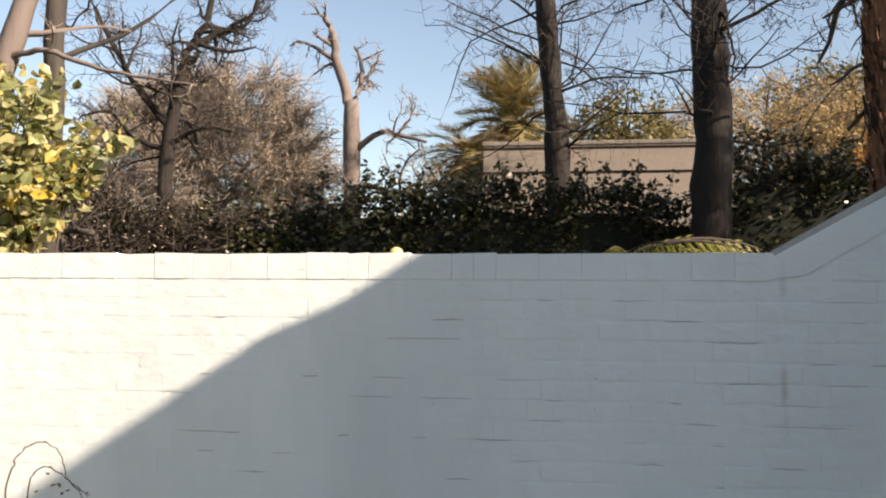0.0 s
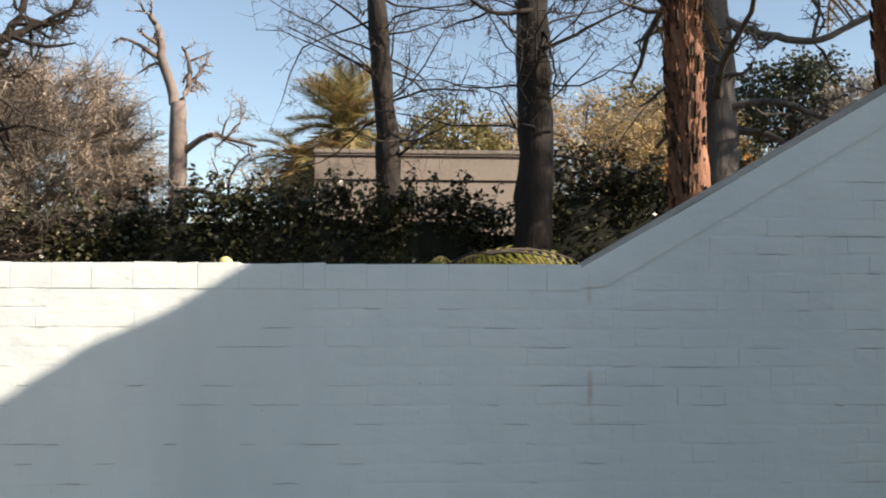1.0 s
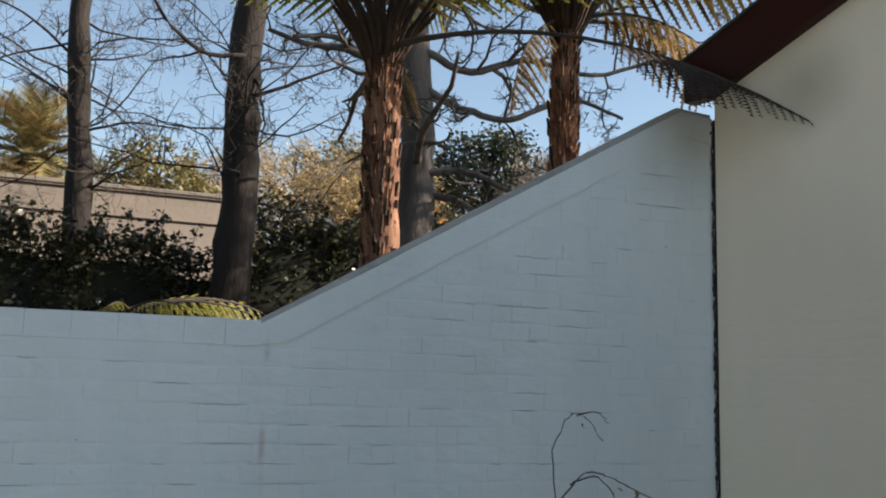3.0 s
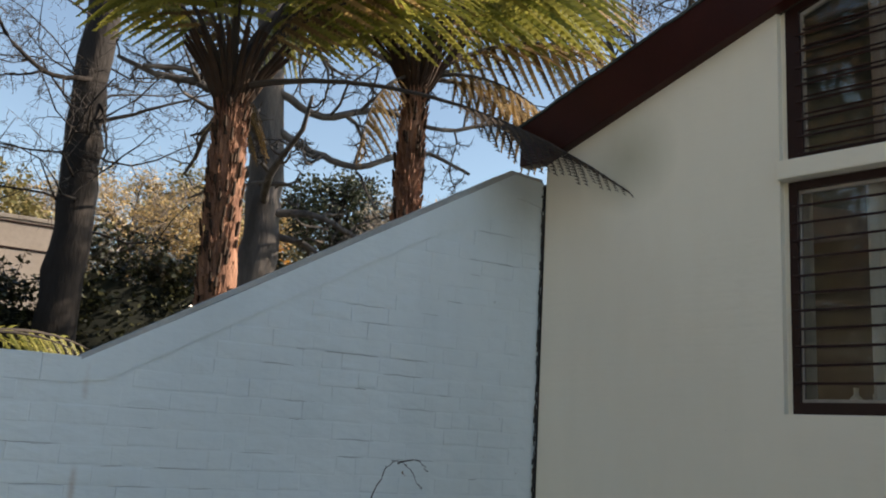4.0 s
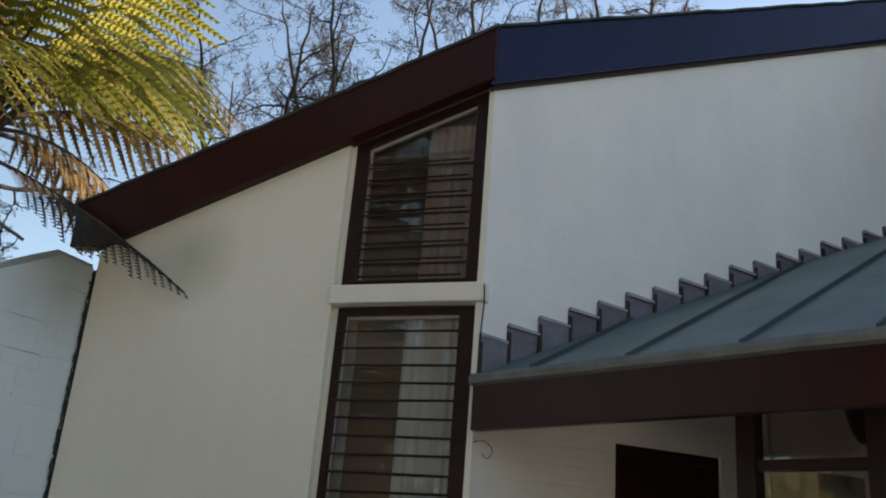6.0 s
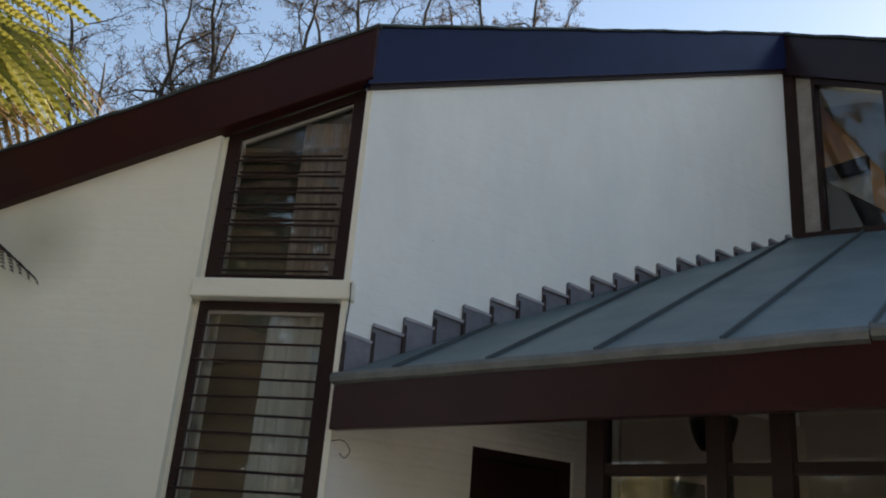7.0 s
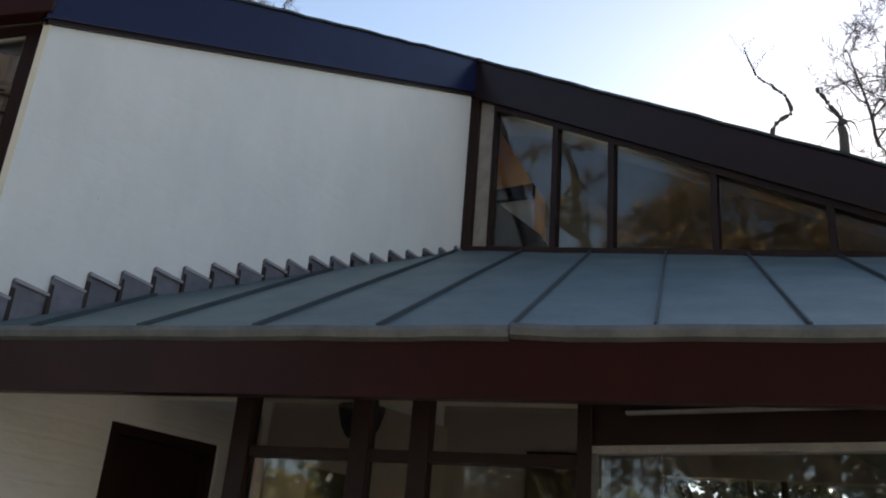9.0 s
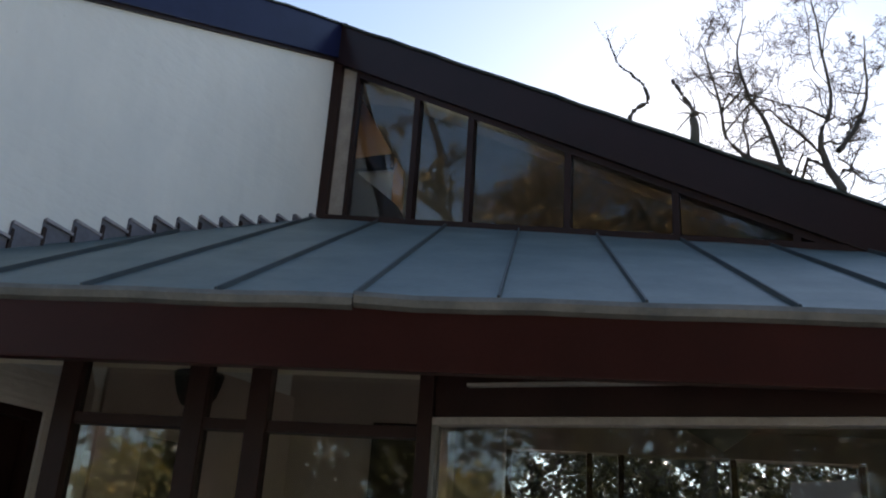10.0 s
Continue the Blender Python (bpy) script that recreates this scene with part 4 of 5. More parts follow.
# dead pale tree
bare_tree("dead tree with a pale bare forked trunk", [V(-5.9, 23.2, 0), V(-5.92, 23.2, 3.5), V(-5.95, 23.2, 6.0), V(-6.0, 23.2, 7.5)], 0.27, 0.19, [
    ([V(-6.0, 23.2, 7.3), V(-6.35, 23.1, 8.5), V(-6.5, 23.05, 9.3), V(-6.72, 23.0, 9.75)], 0.150, 0.063),
    ([V(-5.98, 23.2, 7.35), V(-5.75, 23.25, 8.05), V(-5.75, 23.28, 8.6), V(-5.95, 23.3, 9.0)], 0.090, 0.035),
    ([V(-5.75, 23.25, 8.0), V(-5.45, 23.25, 8.3), V(-5.25, 23.2, 8.75)], 0.075, 0.028),
    ([V(-5.95, 23.2, 6.1), V(-5.2, 23.0, 6.6), V(-4.6, 22.9, 6.5), V(-3.9, 22.8, 6.3)], 0.098, 0.035),
    ([V(-5.95, 23.2, 5.3), V(-5.3, 23.0, 5.2), V(-4.7, 22.9, 5.0), V(-4.0, 22.8, 5.3)], 0.098, 0.035),
    ([V(-4.7, 22.9, 6.5), V(-4.3, 22.8, 7.0), V(-4.35, 22.8, 7.5)], 0.045, 0.014),
    ([V(-4.6, 22.9, 5.05), V(-4.5, 22.8, 5.7), V(-4.1, 22.8, 6.1)], 0.045, 0.021)], 31, 6, 3, 0.78, 0.38, BARK_PALE, TWIG_PALE, 0.9, 0.006, shrink=0.5, trunk_kids=0)
# dark forked tree to its side
bare_tree("dark winter oak with crooked spreading limbs", [V(-7.85, 16.4, 0), V(-7.8, 16.4, 3.0), V(-7.85, 16.4, 4.6), V(-7.7, 16.45, 6.1)], 0.185, 0.12, [
    ([V(-7.7, 16.45, 6.0), V(-7.55, 16.5, 6.8), V(-7.2, 16.6, 7.5), V(-7.1, 16.6, 8.6)], 0.112, 0.048),
    ([V(-7.5, 16.5, 6.9), V(-7.0, 16.6, 7.2), V(-6.5, 16.9, 7.5), V(-6.3, 17.0, 8.2)], 0.084, 0.036),
    ([V(-7.8, 16.4, 5.3), V(-8.5, 16.3, 6.2), V(-9.2, 16.2, 7.4), V(-9.6, 16.2, 8.3)], 0.084, 0.030),
    ([V(-7.8, 16.4, 5.0), V(-7.0, 16.3, 5.3), V(-6.2, 16.3, 5.1)], 0.056, 0.018),
    ([V(-7.8, 16.4, 4.9), V(-8.4, 16.3, 5.1), V(-8.9, 16.2, 5.6), V(-9.4, 16.0, 5.5)], 0.063, 0.018)], 32, 9, 3, 0.75, 0.34, BARK, TWIG, 0.8, 0.006, shrink=0.5)
# trunks near the court's far corner
bare_tree("tall dark trunk with a rough bark", [V(-7.4, 12.1, 0), V(-7.45, 12.05, 3.0), V(-7.5, 12.0, 5.0), V(-7.6, 12.0, 9)], 0.2, 0.13, [([V(-7.35, 11.95, 2.83), V(-7.0, 11.9, 2.86), V(-6.72, 11.9, 2.82)], 0.045, 0.04)], 33, 5, 3, 0.7, 0.2, BARK_GREY, TWIG, 0.45, 0.005, shrink=0.3)
bare_tree("leaning pale trunk with long thin branches", [V(-6.05, 8.2, 0), V(-5.98, 8.25, 2.5), V(-5.78, 8.38, 4.1), V(-5.3, 8.6, 6.0)], 0.155, 0.1, [
    ([V(-5.75, 8.4, 4.2), V(-5.3, 8.3, 4.25), V(-4.75, 8.3, 4.05), V(-4.2, 8.3, 3.95), V(-3.7, 8.3, 3.85)], 0.035, 0.008)], 34, 3, 2, 0.7, 0.2, BARK_PALE, TWIG_PALE, 0.7, 0.005, shrink=0.35)
bare_tree("tall dark tree trunk with fine bare twigs", [V(-0.45, 18.97, 0), V(-0.48, 18.97, 4.3), V(-0.62, 18.97, 6.5), V(-0.78, 18.96, 8.8), V(-0.8, 19, 13)], 0.3, 0.17, [
    ([V(-0.75, 18.95, 7.0), V(-1.6, 18.7, 7.5), V(-2.6, 18.4, 7.9)], 0.035, 0.01), ([V(-0.7, 18.95, 6.4), V(0.4, 18.7, 6.7), V(1.4, 18.5, 6.6)], 0.035, 0.01),
    ([V(-0.75, 18.95, 7.9), V(-1.8, 18.6, 8.6), V(-2.8, 18.4, 8.8)], 0.035, 0.01), ([V(-0.5, 18.95, 5.2), V(0.1, 18.6, 5.6), V(0.9, 18.5, 6.0)], 0.04, 0.01)], 35, 8, 3, 0.8, 0.2, BARK, TWIG, 0.38, 0.006, shrink=0.34, trunk_kids=30, thin=0.1)
bare_tree("massive dark tree trunk with fine bare twigs", [V(2.12, 15.82, 0), V(2.12, 15.82, 3.2), V(2.15, 15.82, 5.5), V(2.12, 15.82, 7.8), V(2.2, 15.9, 12)], 0.37, 0.26, [
    ([V(2.1, 15.6, 7.3), V(1.3, 15.4, 7.2), V(0.7, 15.2, 7.6), V(0.2, 15.1, 8.3)], 0.05, 0.02), ([V(2.3, 15.6, 6.6), V(3.2, 15.3, 7.0), V(4.2, 15.2, 7.5)], 0.04, 0.01),
    ([V(2.3, 15.55, 6.9), V(2.45, 15.4, 6.2), V(2.35, 15.35, 5.6)], 0.03, 0.008)], 36, 8, 3, 0.8, 0.22, BARK, TWIG, 0.42, 0.006, shrink=0.34, trunk_kids=30, thin=0.085)
bare_tree("grey oak with long crooked horizontal limbs", [V(4.2, 12.3, 0), V(4.18, 12.3, 3.7), V(4.2, 12.3, 5.2), V(4.1, 12.35, 6.8), V(4.0, 12.4, 10)], 0.32, 0.2, [
    ([V(4.2, 12.2, 4.7), V(4.9, 12.0, 4.75), V(5.6, 11.9, 4.5), V(6.5, 11.7, 4.35)], 0.065, 0.025),
    ([V(4.2, 12.2, 4.4), V(4.8, 12.0, 4.3), V(5.4, 11.9, 3.95), V(6.3, 11.8, 3.9)], 0.06, 0.025),
    ([V(4.2, 12.2, 6.0), V(4.8, 12.0, 5.7), V(5.5, 11.9, 5.6), V(6.4, 11.8, 6.0), V(7.3, 11.7, 5.8)], 0.07, 0.025),
    ([V(4.2, 12.2, 6.6), V(4.9, 12.1, 6.3), V(5.8, 12.0, 6.6), V(6.9, 11.9, 6.5), V(8.0, 11.8, 6.9)], 0.07, 0.025),
    ([V(4.15, 12.2, 5.4), V(3.6, 12.0, 5.9), V(2.9, 11.9, 6.4), V(2.2, 11.8, 6.3)], 0.07, 0.03),
    ([V(4.1, 12.2, 7.2), V(5.2, 12.1, 7.6), V(6.4, 12.0, 7.4), V(7.6, 12.0, 7.8)], 0.07, 0.025)], 37, 9, 3, 0.75, 0.34, BARK_OAK, TWIG, 0.4, 0.0045, shrink=0.36)
# bare trees over the roofs
for k, (x, y, z, reach) in enumerate(((11.2, 11.6, 7.2, 4.2), (12.6, 10.0, 7.8, 4.6), (14.4, 8.2, 9.6, 4.0), (15.8, 6.0, 10.6, 3.2))):
    limbs = []
    rk = random.Random(90 + k)
    for n in range(6):
        w = n * 1.05 + rk.uniform(-0.3, 0.3)
        o = V(math.cos(w), math.sin(w), 0)
        a = V(x, y, z - 0.3 * rk.random())
        limbs.append(([a, a + o * reach * 0.22 + V(0, 0, reach * 0.3), a + o * reach * 0.33 + V(0, 0, reach * 0.65), a + o * reach * 0.42 + V(0, 0, reach)], 0.07, 0.015))
    bare_tree("bare winter tree rising behind the roof", [V(x, y, 0), V(x, y, z * 0.6), V(x, y, z)], 0.25, 0.13, limbs, 200 + k, 9, 3, 0.68, 0.36, BARK_GREY, TWIG, 0.9, 0.0055, shrink=0.42, foliage=(RUSSET, 1, 0.08, 0.035), group="bare trees behind the roof", trunk_kids=2)
bare_tree("bare crooked oak against the bright sky", [V(15.2, -10.1, 0), V(15.2, -10.0, 5), V(15.2, -9.8, 8.2)], 0.34, 0.2, [
    ([V(15.2, -9.8, 8.0), V(15.1, -9.1, 9.1), V(15.3, -8.75, 10.3), V(15.4, -9.1, 11.6), V(15.3, -8.8, 14)], 0.111, 0.01),
    ([V(15.1, -9.1, 9.0), V(15.5, -8.2, 9.6), V(15.7, -7.9, 10.9), V(15.9, -7.45, 12.4), V(15.9, -7.7, 13.6)], 0.076, 0.01),
    ([V(15.2, -9.8, 8.0), V(15.0, -10.4, 9.0), V(15.1, -10.6, 10.4), V(15.2, -11.1, 12.5)], 0.119, 0.01),
    ([V(15.2, -9.0, 10.2), V(15.3, -9.7, 11.2), V(15.3, -9.9, 13.0)], 0.064, 0.01),
    ([V(15.5, -8.2, 9.8), V(16.0, -7.3, 10.5), V(16.2, -7.1, 11.8), V(16.2, -6.8, 13.0)], 0.060, 0.01),
    ([V(15.2, -9.9, 7.6), V(15.3, -10.9, 8.7), V(15.4, -11.8, 9.6), V(15.3, -12.6, 11.6)], 0.111, 0.01),
    ([V(15.0, -10.4, 9.0), V(15.2, -11.3, 10.1), V(15.2, -11.7, 11.4), V(15.3, -12.4, 12.6)], 0.068, 0.01)], 40, 11, 3, 0.66, 0.34, BARK_GREY, TWIG, 0.9, 0.006, shrink=0.44, trunk_kids=1)
bare_tree("broken bare stub of a dead branch behind the roof", [V(14.4, -5.8, 0), V(14.35, -5.85, 6), V(14.33, -5.85, 9.6), V(14.29, -5.85, 10.2)], 0.16, 0.05, [
    ([V(14.3, -5.86, 10.1), V(14.35, -5.7, 10.45), V(14.4, -5.5, 10.85)], 0.045, 0.035)], 41, 6, 3, 0.7, 0.3, BARK_GREY, TWIG, 0.86, 0.006, shrink=0.1)
bare_tree("thin crooked bare branch against the sky", [V(14.7, -4.9, 0), V(14.65, -4.95, 7), V(14.65, -4.75, 9.9), V(14.55, -5.05, 10.4), V(14.6, -5.0, 10.8), V(14.7, -4.55, 11.3), V(14.75, -4.4, 11.9)], 0.07, 0.01, [], 42, 6, 2, 0.7, 0.3, BARK_GREY, TWIG, 0.82, 0.005, shrink=0.07)

# ---- hedge ----
hedge = thing("hedge", "dark glossy evergreen hedge behind the garden wall", "hedge", at=(0, 16.4, 0))


def hedge_top(x):
    base = 3.75 if x < -5 else 4.0 if x < 2.6 else 4.55
    if -8.8 < x < -6:
        base = 3.45
    return base + 0.28 * noise.noise(V(x * 0.9, 0.3, 0)) + 0.16 * noise.noise(V(x * 2.9, 1.3, 0))


rng = random.Random(9)
cents = []
for i in range(1500):
    x = rng.uniform(-9.5, 9.5)
    top = hedge_top(x)
    z = top - abs(rng.gauss(0, 0.5)) if i % 2 else rng.uniform(1.2, top)
    cents.append(V(x, 16.1 - 0.5 * rng.random() + 0.7 * (z / 4), max(z, 0.8)))
part("foliage", leaves_at(cents, 30, 0.26, 0.11, rng, fold=False).data(), HEDGE, hedge)
sprigs = []
tw = Soup()
for i in range(150):
    x = rng.uniform(-9, 9.3)
    q = path(V(x, 16.2, hedge_top(x) - 0.25), V(rng.gauss(0, 0.3), -0.1, 1), rng.uniform(0.35, 0.75), 4, 0.15, rng)
    tw.tube(q, [0.01, 0.009, 0.008, 0.006, 0.004], 3)
    sprigs += q[1:]
tagged(part("top_growth", leaves_at(sprigs, 7, 0.1, 0.12, rng).data(), HEDGE, hedge), kind="stuff")
tagged(part("inner_stem", tw.data(), TWIG, hedge), kind="stuff")
# near-black shell: the shade deep in the hedge, put in as colour
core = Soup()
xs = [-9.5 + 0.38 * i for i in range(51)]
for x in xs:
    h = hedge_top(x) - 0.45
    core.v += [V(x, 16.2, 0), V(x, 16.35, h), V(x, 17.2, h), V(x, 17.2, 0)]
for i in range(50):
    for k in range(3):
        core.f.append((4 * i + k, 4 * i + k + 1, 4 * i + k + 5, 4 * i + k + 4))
part("inner_shade", core.data(), surface("near-black hedge shade", (0.004, 0.006, 0.003), (0.014, 0.016, 0.008), 1.0, 3, 20), hedge)
settle(hedge)

# ---- yellow-green bush beside the wall ----
bush = thing("bush", "large-leaved yellow-green shrub in full sun", "shrub", at=(-4.6, 6.9, 0))
rng = random.Random(21)
tw, tips = Soup(), []
for i in range(95):
    a = V(-4.9 + rng.gauss(0, 0.3), 6.9 + rng.gauss(0, 0.2), 1.2)
    t = crown_points(V(-4.75, 6.9, 2.95), (0.98, 0.6, 0.78), 1, rng, 0.3)[0]
    q = bend([a, a.lerp(t, 0.6) + V(0, 0, 0.2), t], 4, rng, 0.01)
    tw.tube(q, [lerp(0.012, 0.004, k / (len(q) - 1)) for k in range(len(q))], 4)
    tips += [q[-1], q[-2], q[-4]]
tagged(part("stem_growth", tw.data(), TWIG, bush), kind="stuff")
part("leaves", leaves_at(tips, 9, 0.17, 0.125, rng, 1.0, True, 0.34).data(), BUSH, bush)
low = [V(-4.62 + rng.gauss(0, 0.16), 6.8 + rng.gauss(0, 0.1), 2.2 + rng.gauss(0, 0.14)) for _ in range(50)]
part("lower_leaves", leaves_at(low, 7, 0.15, 0.12, rng, 1.0, True, 0.34).data(), BUSH, bush)
settle(bush)


# ---- palms and ferns ----
def frond_mesh(name, length, pinnae, width, droop, mat, rng, pinnules=15, angle=0.35, hang=0.3, stalk=0.16, full=0.095):
    """A fern frond along +x, arching down, its pinnae cut into pinnules."""
    s, st = Soup(), Soup()
    def spine(t):
        return V(length * (t - 0.12 * droop * t * t), 0, length * (0.16 * t - droop * t * t * 0.5))
    st.tube([spine(i / 10) for i in range(11)], [0.034, 0.024, 0.019] + [lerp(0.017, 0.003, i / 8) for i in range(8)], 6)
    for k in range(pinnae):
        t = stalk + (1 - stalk) * (k + 0.5) / pinnae
        L = width * (math.sin(math.pi * min(1, 0.18 + 0.82 * (1 - t) ** 0.7)) ** 0.7) * rng.uniform(0.9, 1.05)
        L = max(L * min(1.0, (1 - t) * 3.2 + 0.08), 0.03)
        p0, d = spine(t), (spine(min(t + 0.01, 1)) - spine(t - 0.01)).normalized()
        for side in (-1, 1):
            way = (V(0, side, 0) + d * angle + V(0, 0, -hang * rng.uniform(0.6, 1.3))).normalized()
            cut = max(4, int(pinnules * L / width) + 3)
            rib = d * (0.03 if length < 1.5 or mat is FERN_BROWN else 0.07) * L
            b = len(s.v)
            ends = [p0 + way * (L * u) + V(0, 0, -hang * 0.5 * L * u * u) for u in (0, 0.4, 0.75, 1.0)]
            for e, k2 in zip(ends, (1, 0.8, 0.6, 0.2)):
                s.v += [e - rib * k2 + V(0, 0, 0.006 * k2), e + rib * k2 - V(0, 0, 0.006 * k2)]
            s.f += [(b, b + 1, b + 3, b + 2), (b + 2, b + 3, b + 5, b + 4), (b + 4, b + 5, b + 7, b + 6)]
            for j in range(cut):
                u = (j + 0.5) / cut
                c = p0 + way * (L * u) + V(0, 0, -hang * 0.5 * L * u * u)
                l = full * L * (1 - u) ** 0.6 + 0.012
                w = L / cut * 0.5
                for sd in (-1, 1):
                    x = (d * sd * 0.9 + way * 0.45).normalized()
                    b = len(s.v)
                    tip = c + x * l + V(0, 0, -0.15 * l)
                    s.v += [c - way * w, c + way * w, tip + way * w * 0.45, tip - way * w * 0.35]
                    s.f.append((b, b + 1, b + 2, b + 3))
    off = len(s.v)
    me = bpy.data.meshes.new(name)
    me.from_pydata([tuple(v) for v in s.v + st.v], [], s.f + [tuple(i + off for i in f) for f in st.f])
    me.materials.append(mat), me.materials.append(TWIG)
    for i, poly in enumerate(me.polygons):
        poly.material_index = 1 if i >= len(s.f) else 0
    me.update()
    return me


rng = random.Random(3)
FRONDS = [frond_mesh("frond", 2.4, 17, 0.66, 0.85, FERN, rng, hang=0.8, stalk=0.28), frond_mesh("frond", 2.5, 17, 0.64, 0.6, FERN, rng, hang=0.75, stalk=0.28), frond_mesh("frond", 2.2, 16, 0.6, 1.1, FERN, rng, hang=1.0, stalk=0.28)]
DRY = [frond_mesh("frond", 1.9, 17, 0.46, 0.9, FERN_DRY, rng, hang=0.9), frond_mesh("frond", 1.7, 16, 0.4, 1.3, FERN_DRY, rng, hang=1.0), frond_mesh("frond", 3.6, 20, 0.62, 0.6, FERN_BROWN, rng, angle=1.0, hang=0.25, stalk=0.6, full=0.09)]


def place_frond(parent, me, at, heading, tilt, roll=0.0, size=1.0, label=""):
    ob = new("frond", me)
    ob.parent = parent
    ob.matrix_basis = Matrix.Translation(at) @ Matrix.Rotation(heading, 4, "Z") @ Matrix.Rotation(-tilt, 4, "Y") @ Matrix.Rotation(roll, 4, "X") @ Matrix.Scale(size, 4)
    return tagged(ob, label)


def tree_fern(base, top, r, seed, count, extra):
    rng = random.Random(seed)
    fern = thing("tree_fern", "tree fern with a rust-brown fibrous trunk and arching fronds", "tree fern", at=base, group="tree ferns behind the wall")
    trunk = Soup()
    pts = bend([Vector(base), Vector(base).lerp(Vector(top), 0.5) + V(0.03, 0, 0), Vector(top)], 14, rng, 0.004)
    n = len(pts) - 1
    trunk.tube(pts, [r * (1.15 - 0.2 * i / n) * rng.uniform(0.94, 1.06) * (1 - 0.35 * max(0, i / n - 0.9) * 10) for i in range(n + 1)], 16)
    smooth(part("trunk", trunk.data(), FIBRE, fern))
    stubs = Soup()
    for i in range(900):
        t = rng.uniform(0.35, 1.0)
        w = rng.uniform(0, 2 * math.pi)
        p = Vector(base).lerp(Vector(top), t)
        o = V(math.cos(w), math.sin(w), 0)
        a = p + o * r * 0.9
        L = rng.uniform(0.06, 0.14)
        side = o.cross(V(0, 0, 1)) * rng.uniform(0.008, 0.02)
        b = len(stubs.v)
        tip = a + o * rng.uniform(0.02, 0.05) + V(0, 0, L)
        stubs.v += [a - side, a + side, tip + side * 0.3, tip - side * 0.3, a + o * 0.02 - V(0, 0, 0.01)]
        stubs.f += [(b, b + 1, b + 2, b + 3), (b + 4, b + 1, b + 2), (b + 4, b, b + 3)]
    tagged(part("fibre_coat", stubs.data(), FIBRE, fern), kind="stuff")
    # dark stubs put the shade of gaps between the flakes into colour
    gap_stubs = Soup()
    for i in range(150):
        t, w = rng.uniform(0.35, 0.99), rng.uniform(0, 2 * math.pi)
        p, o = Vector(base).lerp(Vector(top), t), V(math.cos(w), math.sin(w), 0)
        a = p + o * r * 0.88
        gap_stubs.tube([a, a + o * 0.03 + V(0, 0, 0.06), a + o * rng.uniform(0.03, 0.05) + V(0, 0, rng.uniform(0.1, 0.17))], [0.018, 0.015, 0.011], 5)
    tagged(part("gap_shade_coat", gap_stubs.data(), BUTT, fern, "dark stubs painting the shaded gaps in the fibre"), kind="stuff")
    boss = Soup()
    for i in range(26):
        w = 2.399963 * i
        o = V(math.cos(w), math.sin(w), 0)
        a = Vector(top) - V(0, 0, 0.22) + o * r * 0.6
        boss.tube([a, a + o * 0.07 + V(0, 0, 0.16), a + o * 0.17 + V(0, 0, 0.34), a + o * 0.34 + V(0, 0, 0.56)], [0.034, 0.028, 0.022, 0.015], 6)
    tagged(part("crown_base", boss.data(), BUTT, fern, "dark spreading stalk bases"), kind="stuff")
    c = Vector(top)
    for i in range(count):
        h = 2 * math.pi * (i + rng.uniform(-0.25, 0.25)) / count
        place_frond(fern, DRY[0] if i % 4 == 3 else FRONDS[i % 3], c + V(0.06 * math.cos(h), 0.06 * math.sin(h), 0.02), h, rng.uniform(0.8, 1.3), rng.uniform(-0.3, 0.3), rng.uniform(0.85, 1.1))
    for me, h, tilt, roll, size, rise in extra:
        place_frond(fern, me, c + V(0.05 * math.cos(h), 0.05 * math.sin(h), rise), h, tilt, roll, size, "dry brown frond" if me in DRY or me in (LONG_STRAW, LONG_GOLD) else "")
    return settle(fern)


LONG_STRAW = frond_mesh("frond", 2.45, 30, 0.34, 1.59, FERN_STRAW, rng, hang=0.9, stalk=0.25, full=0.13)
BROAD_GREEN = frond_mesh("frond", 2.0, 14, 0.72, 1.13, FERN, rng, hang=1.5, stalk=0.22)
LONG_GOLD = frond_mesh("frond", 3.1, 20, 0.6, 1.48, FERN_DRY, rng, hang=1.3, stalk=0.3)
tree_fern((2.03, 6.62, 0), (1.95, 6.56, 4.25), 0.124, 51, 13, [(DRY[2], -1.07, -0.2, 0.15, 1.01, 0.0), (LONG_STRAW, 0.12, 1.0, 0.5, 1.0, 0.27), (LONG_STRAW, -0.15, 1.05, 0.4, 0.95, 0.3), (FRONDS[2], -0.6, 0.8, 0.1, 1.0, 0.1), (FRONDS[1], -2.6, 0.7, 0.1, 1.0, 0.0), (DRY[0], 1.2, 0.4, 0.1, 1.0, 0.0), (FRONDS[2], -1.9, 0.9, 0.1, 0.9, 0.0)])
tree_fern((3.5, 6.64, 0), (3.56, 6.55, 4.75), 0.104, 52, 12, [(BROAD_GREEN, -0.24, 0.86, 0.35, 1.0, 0.37), (LONG_GOLD, -0.05, 0.94, 0.2, 1.0, 0.44), (LONG_GOLD, 0.3, 0.9, 0.0, 0.9, 0.4), (DRY[0], -0.2, 0.6, -0.1, 1.1, 0.0), (BROAD_GREEN, -0.75, 0.8, 0.2, 0.95, 0.3), (DRY[0], -0.1, 0.05, 0.2, 0.95, 0.0), (DRY[1], 3.5, -0.5, 0, 0.7, 0.0), (DRY[1], -0.4, 0.2, 0.1, 0.9, 0.0), (FRONDS[0], -2.4, 0.4, 0, 1.0, 0.0)])
